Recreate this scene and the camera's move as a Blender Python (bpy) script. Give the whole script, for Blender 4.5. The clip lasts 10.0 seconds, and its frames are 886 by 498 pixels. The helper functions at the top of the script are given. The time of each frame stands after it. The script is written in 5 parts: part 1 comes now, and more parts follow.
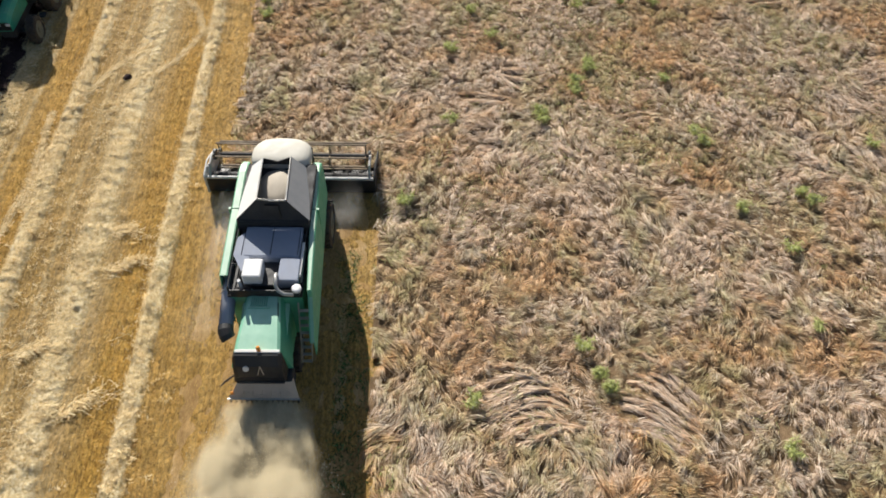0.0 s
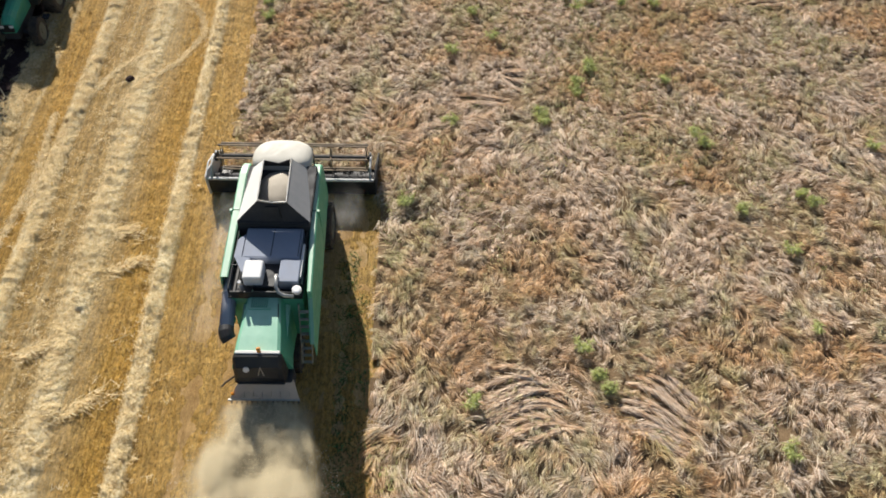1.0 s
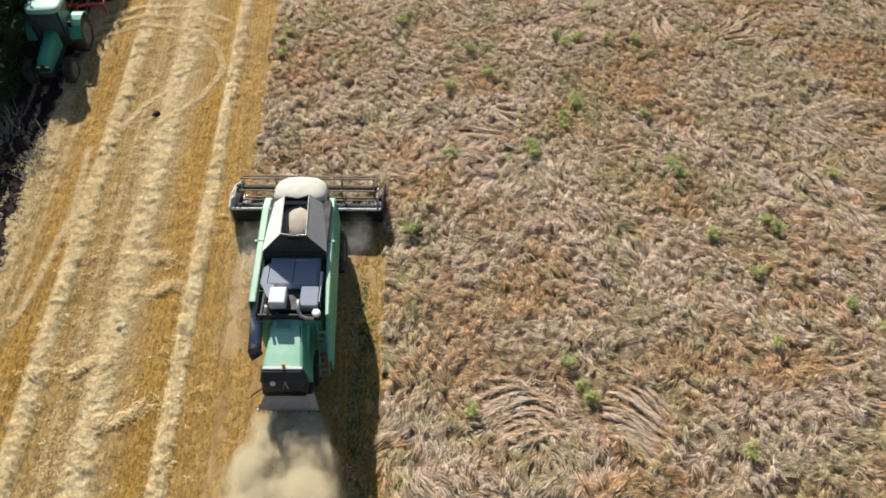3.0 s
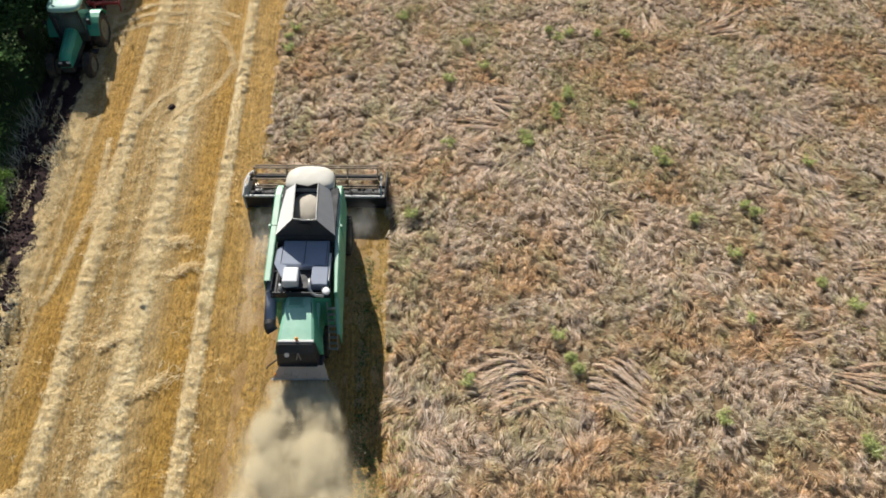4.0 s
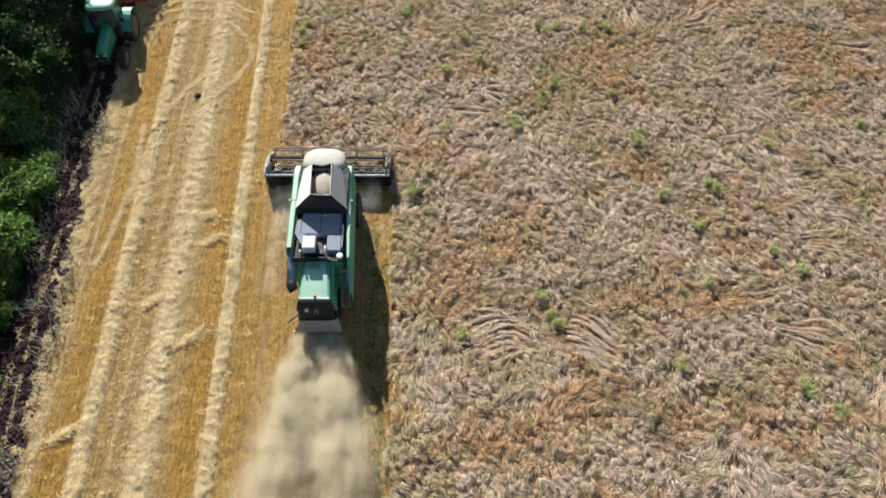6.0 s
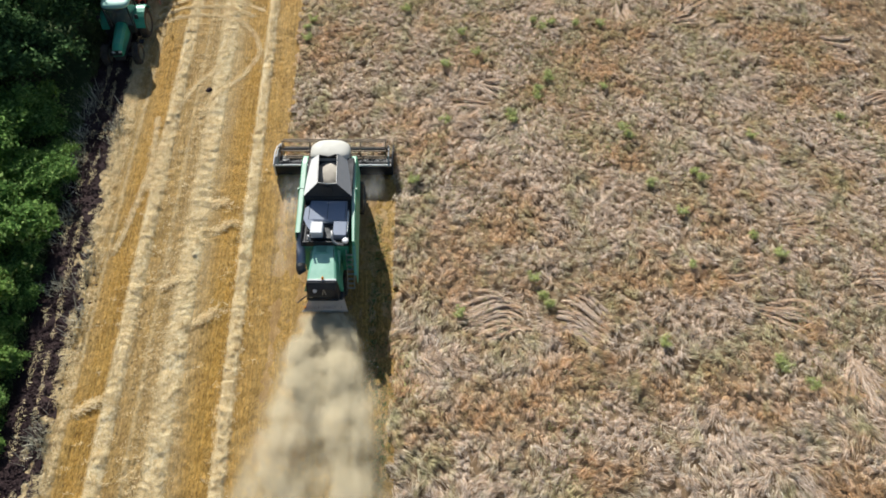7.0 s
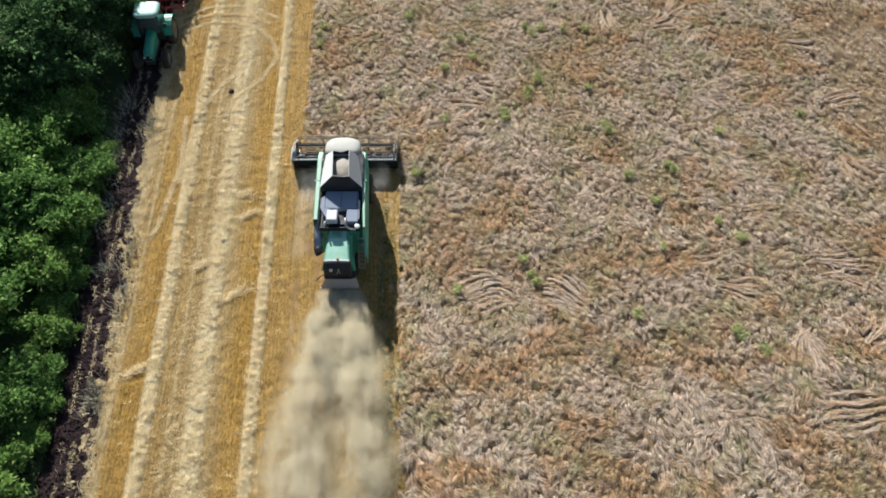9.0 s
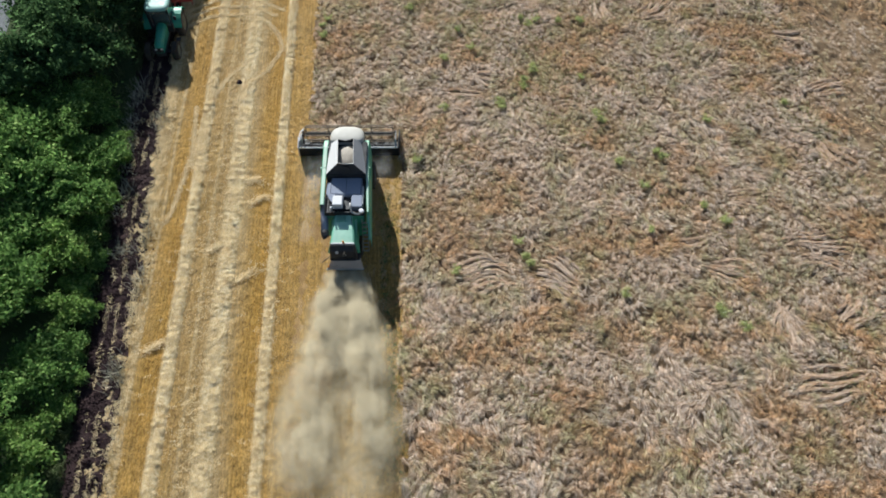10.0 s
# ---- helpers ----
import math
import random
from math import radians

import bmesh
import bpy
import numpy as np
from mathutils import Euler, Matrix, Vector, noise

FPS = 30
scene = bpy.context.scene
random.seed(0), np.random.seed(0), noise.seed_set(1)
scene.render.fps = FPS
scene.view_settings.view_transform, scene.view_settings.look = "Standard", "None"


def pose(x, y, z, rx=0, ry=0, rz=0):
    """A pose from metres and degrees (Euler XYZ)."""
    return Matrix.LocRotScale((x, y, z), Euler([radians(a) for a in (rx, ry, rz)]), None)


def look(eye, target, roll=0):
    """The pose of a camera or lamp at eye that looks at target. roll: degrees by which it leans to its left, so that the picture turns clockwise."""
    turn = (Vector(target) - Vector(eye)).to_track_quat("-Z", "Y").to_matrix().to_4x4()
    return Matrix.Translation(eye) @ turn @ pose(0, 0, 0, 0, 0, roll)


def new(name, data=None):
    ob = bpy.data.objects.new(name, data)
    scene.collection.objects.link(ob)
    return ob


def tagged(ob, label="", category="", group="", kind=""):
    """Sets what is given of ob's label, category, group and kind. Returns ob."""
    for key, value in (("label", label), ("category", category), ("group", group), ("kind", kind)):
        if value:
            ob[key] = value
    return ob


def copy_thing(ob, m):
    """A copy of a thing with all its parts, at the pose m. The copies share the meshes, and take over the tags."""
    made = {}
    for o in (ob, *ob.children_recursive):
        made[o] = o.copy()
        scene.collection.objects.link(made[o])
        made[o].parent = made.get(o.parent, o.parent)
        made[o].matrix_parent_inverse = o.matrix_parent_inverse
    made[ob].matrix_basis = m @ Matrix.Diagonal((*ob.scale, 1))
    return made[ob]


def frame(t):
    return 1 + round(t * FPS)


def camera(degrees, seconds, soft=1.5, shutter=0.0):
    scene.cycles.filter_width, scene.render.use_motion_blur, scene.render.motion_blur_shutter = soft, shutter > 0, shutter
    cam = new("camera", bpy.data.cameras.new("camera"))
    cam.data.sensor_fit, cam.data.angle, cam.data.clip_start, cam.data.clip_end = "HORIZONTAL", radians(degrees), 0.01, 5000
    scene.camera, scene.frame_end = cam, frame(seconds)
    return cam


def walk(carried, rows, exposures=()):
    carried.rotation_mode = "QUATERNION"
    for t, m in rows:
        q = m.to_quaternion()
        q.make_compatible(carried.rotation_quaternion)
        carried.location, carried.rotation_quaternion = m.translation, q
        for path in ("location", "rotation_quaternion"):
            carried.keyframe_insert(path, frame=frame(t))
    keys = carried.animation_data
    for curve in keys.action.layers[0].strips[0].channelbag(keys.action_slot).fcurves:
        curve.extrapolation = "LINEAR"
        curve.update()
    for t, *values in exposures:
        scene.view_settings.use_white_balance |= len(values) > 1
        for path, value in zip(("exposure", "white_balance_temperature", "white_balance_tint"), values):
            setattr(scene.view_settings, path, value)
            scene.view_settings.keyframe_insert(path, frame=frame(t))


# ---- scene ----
# camera: lens and path. The combine stands still at the origin, its heading is +y, its right +x.
cam = camera(62.7, 10.0, soft=1.75)
PATH = [
    (0.0, 4.486, -16.834, 20.032, 37.699, -1.519, -0.497),
    (0.5, 4.553, -16.859, 20.065, 37.732, -1.440, -0.352),
    (1.0, 4.586, -16.850, 20.134, 37.699, -1.374, -0.277),
    (1.5, 4.560, -16.915, 20.665, 37.743, -1.348, -0.339),
    (2.0, 4.496, -17.144, 21.339, 37.936, -1.363, -0.435),
    (2.5, 4.430, -17.408, 22.146, 38.010, -1.368, -0.523),
    (4.0, 4.400, -19.373, 24.472, 36.876, -1.268, -0.662),
    (4.5, 4.469, -20.051, 25.289, 36.828, -1.175, -0.597),
    (5.0, 4.517, -20.804, 25.981, 36.910, -1.083, -0.588),
    (5.5, 4.535, -21.552, 26.750, 36.306, -1.026, -0.604),
    (7.0, 4.636, -23.702, 29.041, 34.836, -0.847, -0.582),
    (7.5, 4.664, -24.435, 29.928, 34.928, -0.767, -0.577),
    (8.0, 4.679, -25.121, 30.830, 34.907, -0.719, -0.601),
    (8.5, 4.669, -25.867, 31.742, 34.653, -0.670, -0.611),
    (9.0, 4.661, -26.547, 32.602, 34.080, -0.634, -0.660),
    (9.5, 4.614, -27.271, 33.483, 33.499, -0.627, -0.756),
    (10.0, 4.637, -27.846, 34.341, 32.919, -0.590, -0.766),
]
EXPOSURES = [(0.0, 0.68, 6600, 10), (5.0, 0.66, 6400, 9), (7.5, 0.65, 6150, 8), (8.6, 0.64, 6080, 7.5), (10.0, 0.48, 5900, 7)]
walk(cam, [(t, pose(x, y, z, rx, ry, rz)) for t, x, y, z, rx, ry, rz in PATH], EXPOSURES)

# daylight: sun ahead of the combine and a little to its left
SUN = Vector((-0.53, 1.64, 1.0)).normalized()
sun = new("sun", bpy.data.lights.new("sun", "SUN"))
sun.data.energy, sun.data.angle, sun.data.color = 5.0, radians(0.6), (1.0, 0.955, 0.88)
sun.matrix_world = look((0, 0, 0), -SUN)
world = bpy.data.worlds.new("world")
scene.world = world
world.use_nodes = True
wt = world.node_tree
sky = wt.nodes.new("ShaderNodeTexSky")
sky.sky_type, sky.sun_disc = "NISHITA", False
sky.sun_elevation = math.asin(SUN.z)
sky.sun_rotation = math.atan2(SUN.x, SUN.y)
wt.nodes["Background"].inputs["Strength"].default_value = 0.058
wt.links.new(sky.outputs[0], wt.nodes["Background"].inputs["Color"])


# ---- materials ----
class Nodes:
    """A material and short ways to add its nodes."""

    def __init__(self, name):
        self.mat = bpy.data.materials.new(name)
        self.mat.use_nodes = True
        self.t = self.mat.node_tree
        self.bsdf = self.t.nodes["Principled BSDF"]
        self.coord = self.t.nodes.new("ShaderNodeTexCoord").outputs["Object"]

    def put(self, socket, value):
        if isinstance(value, bpy.types.NodeSocket):
            self.t.links.new(value, socket)
        else:
            socket.default_value = (*value, 1) if isinstance(value, tuple) and len(value) == 3 and socket.type == "RGBA" else value

    def scaled(self, sx, sy, sz, turn=0.0):
        n = self.t.nodes.new("ShaderNodeMapping")
        n.inputs["Rotation"].default_value = (0, 0, radians(turn))
        self.put(n.inputs["Vector"], self.coord)
        n.inputs["Scale"].default_value = (sx, sy, sz)
        return n.outputs[0]

    def rows(self, sx, sy):
        """Places along and across the drilled rows."""
        sep = self.t.nodes.new("ShaderNodeSeparateXYZ")
        self.put(sep.inputs[0], self.coord)
        m = self.t.nodes.new("ShaderNodeMath")
        m.operation = "MULTIPLY_ADD"
        self.put(m.inputs[0], sep.outputs[1])
        m.inputs[1].default_value = 0.045
        self.put(m.inputs[2], sep.outputs[0])
        v = self.t.nodes.new("ShaderNodeCombineXYZ")
        self.put(v.inputs[0], m.outputs[0])
        self.put(v.inputs[1], sep.outputs[1])
        k = self.t.nodes.new("ShaderNodeVectorMath")
        k.operation = "MULTIPLY"
        self.put(k.inputs[0], v.outputs[0])
        k.inputs[1].default_value = (sx, sy, 1.0)
        return k.outputs[0]

    def wave(self, vector, scale, distortion):
        n = self.t.nodes.new("ShaderNodeTexWave")
        n.wave_type, n.bands_direction = "BANDS", "X"
        self.put(n.inputs["Vector"], vector)
        n.inputs["Scale"].default_value, n.inputs["Distortion"].default_value, n.inputs["Detail"].default_value, n.inputs["Detail Scale"].default_value = scale, distortion, 3.0, 2.0
        return n.outputs["Fac"]

    def noise(self, scale, detail=4, rough=0.6, vector=None):
        n = self.t.nodes.new("ShaderNodeTexNoise")
        self.put(n.inputs["Vector"], vector or self.coord)
        n.inputs["Scale"].default_value, n.inputs["Detail"].default_value, n.inputs["Roughness"].default_value = scale, detail, rough
        return n.outputs["Fac"]

    def ramp(self, fac, *stops):
        n = self.t.nodes.new("ShaderNodeValToRGB")
        self.put(n.inputs[0], fac)
        els = n.color_ramp.elements
        while len(els) < len(stops):
            els.new(0.5)
        for el, (p, c) in zip(els, stops):
            el.position, el.color = p, (*c, 1) if isinstance(c, tuple) else (c, c, c, 1)
        return n.outputs[0]

    def mix(self, fac, a, b, mode="MIX"):
        n = self.t.nodes.new("ShaderNodeMix")
        n.data_type, n.blend_type = "RGBA", mode
        self.put(n.inputs[0], fac)
        self.put(n.inputs[6], a)
        self.put(n.inputs[7], b)
        return n.outputs[2]

    def random(self):
        return self.t.nodes.new("ShaderNodeNewGeometry").outputs["Random Per Island"]

    def bump(self, height, strength=0.4, distance=0.02):
        n = self.t.nodes.new("ShaderNodeBump")
        n.inputs["Strength"].default_value, n.inputs["Distance"].default_value = strength, distance
        self.put(n.inputs["Height"], height)
        self.t.links.new(n.outputs[0], self.bsdf.inputs["Normal"])

    def done(self, color, rough=0.8, metal=0.0, spec=0.3):
        self.put(self.bsdf.inputs["Base Color"], color)
        self.put(self.bsdf.inputs["Roughness"], rough)
        self.put(self.bsdf.inputs["Metallic"], metal)
        self.bsdf.inputs["Specular IOR Level"].default_value = spec
        return self.mat

    def leafy(self, color, passing=0.35, upward=False, sheen=0.0):
        """Thin plant matter: part of the light comes through, and dry straw has a waxy sheen."""
        d = self.t.nodes.new("ShaderNodeBsdfDiffuse")
        tr = self.t.nodes.new("ShaderNodeBsdfTranslucent")
        m = self.t.nodes.new("ShaderNodeMixShader")
        self.put(d.inputs["Color"], color)
        self.put(tr.inputs["Color"], color)
        if upward:
            flat = self.t.nodes.new("ShaderNodeCombineXYZ")
            flat.inputs[2].default_value = 1.0
            self.t.links.new(flat.outputs[0], d.inputs["Normal"])
        m.inputs[0].default_value = passing
        self.t.links.new(d.outputs[0], m.inputs[1])
        self.t.links.new(tr.outputs[0], m.inputs[2])
        out = m.outputs[0]
        if sheen:
            g = self.t.nodes.new("ShaderNodeBsdfGlossy")
            g.inputs["Color"].default_value, g.inputs["Roughness"].default_value = (1.0, 0.88, 0.70, 1), 0.5
            joined = self.t.nodes.new("ShaderNodeMixShader")
            joined.inputs[0].default_value = sheen
            self.t.links.new(out, joined.inputs[1])
            self.t.links.new(g.outputs[0], joined.inputs[2])
            out = joined.outputs[0]
        self.t.links.new(out, self.t.nodes["Material Output"].inputs["Surface"])
        return self.mat


def paint(name, color, rough=0.45, metal=0.0, dust=(0.42, 0.34, 0.22), dusty=0.35, spec=0.4, sunlit_top=None):
    """Painted or bare sheet metal with field dust lying on it and small scratches."""
    n = Nodes(name)
    big = n.ramp(n.noise(1.7, 5, 0.65), (0.38, 0.0), (0.72, dusty))
    fine = n.ramp(n.noise(22, 4, 0.7), (0.45, 0.0), (0.8, dusty * 0.6))
    worn = n.mix(n.ramp(n.noise(6, 6), (0.3, 0.0), (0.7, 0.35)), color, tuple(c * 0.84 for c in color))
    if sunlit_top:
        # upward faces painted paler: sunlit glare put into the colour, with some dust
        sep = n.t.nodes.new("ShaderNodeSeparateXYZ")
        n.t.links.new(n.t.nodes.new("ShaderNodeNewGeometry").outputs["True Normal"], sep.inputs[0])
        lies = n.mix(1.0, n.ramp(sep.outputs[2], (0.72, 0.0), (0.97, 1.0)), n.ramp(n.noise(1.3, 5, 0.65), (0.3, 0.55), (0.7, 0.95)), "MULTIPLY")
        worn = n.mix(lies, worn, sunlit_top)
    c = n.mix(fine, n.mix(big, worn, dust), dust)
    n.bump(n.noise(35, 3), 0.12, 0.004)
    return n.done(c, n.ramp(n.noise(3.5), (0.3, rough - 0.08), (0.7, rough + 0.22)), metal, spec)


# the last colour paints the sunlit paleness of tops into the material
M_GREEN = paint("green_paint", (0.085, 0.38, 0.225), 0.48, dusty=0.05, spec=0.5, sunlit_top=(0.48, 0.74, 0.57))
M_PANEL = paint("green_paint_sunlit_top", (0.11, 0.38, 0.23), 0.5, dusty=0.03, spec=0.5, sunlit_top=(0.50, 0.61, 0.49))
M_CREAM = paint("cream_roof", (0.50, 0.475, 0.415), 0.62, dust=(0.64, 0.62, 0.50), dusty=0.2)
M_GREY = paint("galvanised_sheet", (0.64, 0.635, 0.615), 0.7, 0.0, dusty=0.15, spec=0.15)
# darker copy of that sheet, with the off-sun side's shade in its colour
M_GREY_SHADED = paint("galvanised_sheet_shaded", (0.235, 0.24, 0.25), 0.75, 0.0, dust=(0.36, 0.35, 0.33), dusty=0.35, spec=0.1)
M_DARKSHEET = paint("dark_sheet", (0.035, 0.036, 0.040), 0.6, 0.0, dusty=0.05, spec=0.2)
M_BLUEGREY = paint("blue_grey_cover", (0.29, 0.32, 0.39), 0.7, 0.0, dusty=0.10, spec=0.06)
M_BLACK = paint("black_plastic", (0.016, 0.017, 0.019), 0.45, dusty=0.03)
M_WHITE = paint("white_paint", (0.66, 0.66, 0.66), 0.4, dusty=0.12)
M_STEEL = paint("bare_steel", (0.42, 0.42, 0.41), 0.35, 0.7, dusty=0.25)
# auger tube: its lit upper side is painted paler
M_AUGER = paint("grey_blue_tube", (0.20, 0.205, 0.25), 0.55, 0.0, dusty=0.2, spec=0.2, sunlit_top=(0.46, 0.46, 0.49))
M_RUBBER = paint("rubber", (0.02, 0.02, 0.02), 0.8, dust=(0.2, 0.15, 0.1), dusty=0.4)
M_SPREADER = paint("worn_spreader_steel", (0.66, 0.51, 0.38), 0.7, 0.0, dusty=0.4)
M_RUST = paint("rusty_bat", (0.085, 0.06, 0.042), 0.7, 0.2, dusty=0.4)
M_ORANGE = paint("amber_lens", (0.75, 0.27, 0.02), 0.2, dusty=0.1)
M_RIM = paint("rim_paint", (0.10, 0.12, 0.10), 0.5, dusty=0.3)
M_RED = paint("red_paint", (0.42, 0.03, 0.03), 0.45, dusty=0.2)
M_ROOF = paint("pale_mint_roof", (0.27, 0.50, 0.42), 0.45, dusty=0.2)
M_TGREEN = paint("tractor_green", (0.03, 0.30, 0.19), 0.35, dusty=0.12)


def glass_material():
    n = Nodes("tinted_glass")
    n.bsdf.inputs["Transmission Weight"].default_value = 0.85
    return n.done((0.35, 0.42, 0.42), 0.03, 0, 0.5)


M_GLASS = glass_material()


def straw_crop():
    """Lodged ripe crop: pale straw, brown-orange heads, grey weathered stalks and some green."""
    n = Nodes("lodged_straw")
    each = n.ramp(n.random(), (0.0, (0.49, 0.34, 0.215)), (0.3, (0.66, 0.485, 0.345)), (0.65, (0.80, 0.625, 0.475)), (1.0, (0.93, 0.81, 0.67)))
    orange = n.ramp(n.random(), (0.0, (0.42, 0.205, 0.07)), (0.5, (0.66, 0.375, 0.155)), (1.0, (0.82, 0.56, 0.31)))
    grey = n.ramp(n.random(), (0.0, (0.43, 0.35, 0.27)), (0.5, (0.65, 0.55, 0.445)), (1.0, (0.88, 0.78, 0.68)))
    green = n.ramp(n.random(), (0.0, (0.30, 0.28, 0.11)), (1.0, (0.62, 0.57, 0.31)))
    c = n.mix(n.ramp(n.noise(0.22, 5, 0.65, n.scaled(0.8, 1.2, 1.0, 20)), (0.48, 0.0), (0.58, 0.82)), each, orange)
    c = n.mix(n.ramp(n.noise(0.42, 5, 0.7, n.scaled(1.0, 1.1, 3.0)), (0.53, 0.0), (0.64, 0.5)), c, grey)
    c = n.mix(n.ramp(n.noise(0.55, 6, 0.75, n.scaled(1.3, 0.8, 2.0)), (0.47, 0.0), (0.62, 0.8)), c, green)
    tuft = n.noise(2.6, 3, 0.65)
    c = n.mix(n.ramp(n.noise(1.5, 5, 0.75, n.scaled(1.0, 0.8, 1.0, 35)), (0.52, 0.0), (0.68, 0.5)), c, n.ramp(n.random(), (0.0, (0.62, 0.50, 0.40)), (1.0, (0.95, 0.86, 0.76))))
    c = n.mix(1.0, c, n.ramp(tuft, (0.34, 0.54), (0.56, 1.0)), "MULTIPLY")
    return n.leafy(c, 0.25, sheen=0.018)


def straw_ropes():
    """Pale strands of stalks that lie combed side by side."""
    n = Nodes("combed_straw")
    pale = n.ramp(n.random(), (0.0, (0.46, 0.33, 0.225)), (0.4, (0.65, 0.50, 0.37)), (1.0, (0.90, 0.77, 0.63)))
    warm = n.ramp(n.random(), (0.0, (0.46, 0.27, 0.13)), (1.0, (0.82, 0.60, 0.39)))
    return n.leafy(n.mix(n.ramp(n.noise(0.6, 4, 0.7), (0.42, 0.1), (0.60, 0.85)), pale, warm), 0.25, sheen=0.018)


def straw_plain(name, dark, mid, light, scale=0.5, second=(0.45, 0.30, 0.12), passing=0.2, upward=False):
    n = Nodes(name)
    c = n.ramp(n.random(), (0.0, dark), (0.5, mid), (1.0, light))
    c = n.mix(n.ramp(n.noise(scale, 5, 0.7), (0.42, 0.0), (0.68, 0.55)), c, second)
    return n.leafy(c, passing, upward, 0.0 if upward else 0.018)


M_CROP = straw_crop()
M_ROPE = straw_ropes()
M_STUBBLE = straw_plain("stubble_stalks", (0.42, 0.24, 0.05), (0.66, 0.40, 0.10), (0.84, 0.60, 0.24), 0.5, (0.58, 0.45, 0.18))
M_SWATH = straw_plain("pale_swath_straw", (0.62, 0.46, 0.22), (0.83, 0.67, 0.38), (0.94, 0.82, 0.56), 1.2, (0.78, 0.60, 0.31))

def dust_material(strength, color=(0.78, 0.65, 0.415)):
    """Hanging dust: faint skins that let most light pass, wispy at two scales and thinnest on steep sides."""
    n = Nodes("hanging_dust")
    t = n.t
    d = t.nodes.new("ShaderNodeBsdfDiffuse")
    clear = t.nodes.new("ShaderNodeBsdfTransparent")
    m = t.nodes.new("ShaderNodeMixShader")
    up = t.nodes.new("ShaderNodeCombineXYZ")
    up.inputs[2].default_value = 1.0
    t.links.new(up.outputs[0], d.inputs["Normal"])
    d.inputs["Color"].default_value = (*color, 1)
    sep = t.nodes.new("ShaderNodeSeparateXYZ")
    t.links.new(t.nodes.new("ShaderNodeNewGeometry").outputs["Normal"], sep.inputs[0])
    flat = t.nodes.new("ShaderNodeMath")
    flat.operation = "ABSOLUTE"
    t.links.new(sep.outputs[2], flat.inputs[0])
    wisp = n.mix(1.0, n.ramp(n.noise(0.9, 5, 0.6), (0.38, 0.12), (0.62, 1.0)), n.ramp(n.noise(1.0, 4, 0.55, n.scaled(3.0, 0.5, 1.5)), (0.36, 0.45), (0.62, 1.0)), "MULTIPLY")
    a = n.mix(1.0, wisp, n.ramp(flat.outputs[0], (0.42, 0.0), (0.97, strength)), "MULTIPLY")
    t.links.new(a, m.inputs[0])
    t.links.new(clear.outputs[0], m.inputs[1])
    t.links.new(d.outputs[0], m.inputs[2])
    t.links.new(m.outputs[0], t.nodes["Material Output"].inputs["Surface"])
    return n.mat


M_DUST = dust_material(0.09)
M_HAZE = dust_material(0.028, (0.86, 0.82, 0.75))
scene.cycles.transparent_max_bounces = 128
M_CHAFF = straw_plain("chaff_dust", (0.80, 0.72, 0.55), (0.84, 0.77, 0.61), (0.88, 0.82, 0.68), 0.8, (0.84, 0.76, 0.60), 0.25, True)


def soil(name, a, b, c, stretch=1.0, scale=1.0, bump=0.6):
    n = Nodes(name)
    v = n.scaled(1.0, stretch, 1.0)
    base = n.ramp(n.noise(0.7 * scale, 8, 0.7, v), (0.3, a), (0.52, b), (0.75, c))
    fine = n.ramp(n.noise(18 * scale, 5, 0.8, v), (0.3, 0.45), (0.7, 1.0))
    n.bump(n.noise(14 * scale, 6, 0.75, v), bump, 0.05)
    return n.done(n.mix(1.0, base, fine, "MULTIPLY"), 0.95, 0, 0.15)


M_GROUND = soil("field_soil", (0.16, 0.105, 0.06), (0.23, 0.155, 0.085), (0.32, 0.23, 0.13))


# how golden the stubble is across the drilled rows, from the hedge to the fresh cut
LANES = [(-12.0, 0.15), (-11.0, 0.35), (-10.4, 0.95), (-9.8, 0.85), (-9.2, 0.25), (-8.5, 0.3), (-7.5, 0.1), (-6.2, 0.2), (-5.7, 0.8), (-5.0, 1.0), (-4.4, 0.5), (-3.8, 0.85), (-3.0, 0.8)]


# how thickly pale straw covers the stubble, across the rows: the three swaths, the chopped band and the margin
PALE = [(-12.3, 0.5), (-11.75, 0.6), (-11.45, 0.15), (-11.1, 0.1), (-10.95, 0.45), (-10.8, 0.05), (-9.70, 0.03), (-9.50, 0.95), (-9.06, 0.95), (-8.86, 0.06), (-8.3, 0.05), (-8.15, 0.35), (-7.95, 0.08), (-7.55, 0.12), (-7.25, 0.85),
        (-6.65, 0.95), (-6.4, 0.22), (-5.85, 0.10), (-5.55, 0.03), (-4.76, 0.03), (-4.62, 1.0), (-4.22, 1.0), (-4.06, 0.05), (-3.2, 0.08)]


def straw_cover(x, y):
    """Straw cover from 0 to 1 at places of the ground."""
    return np.interp(x - SLOPE * y, [u for u, g in PALE], [g for u, g in PALE])


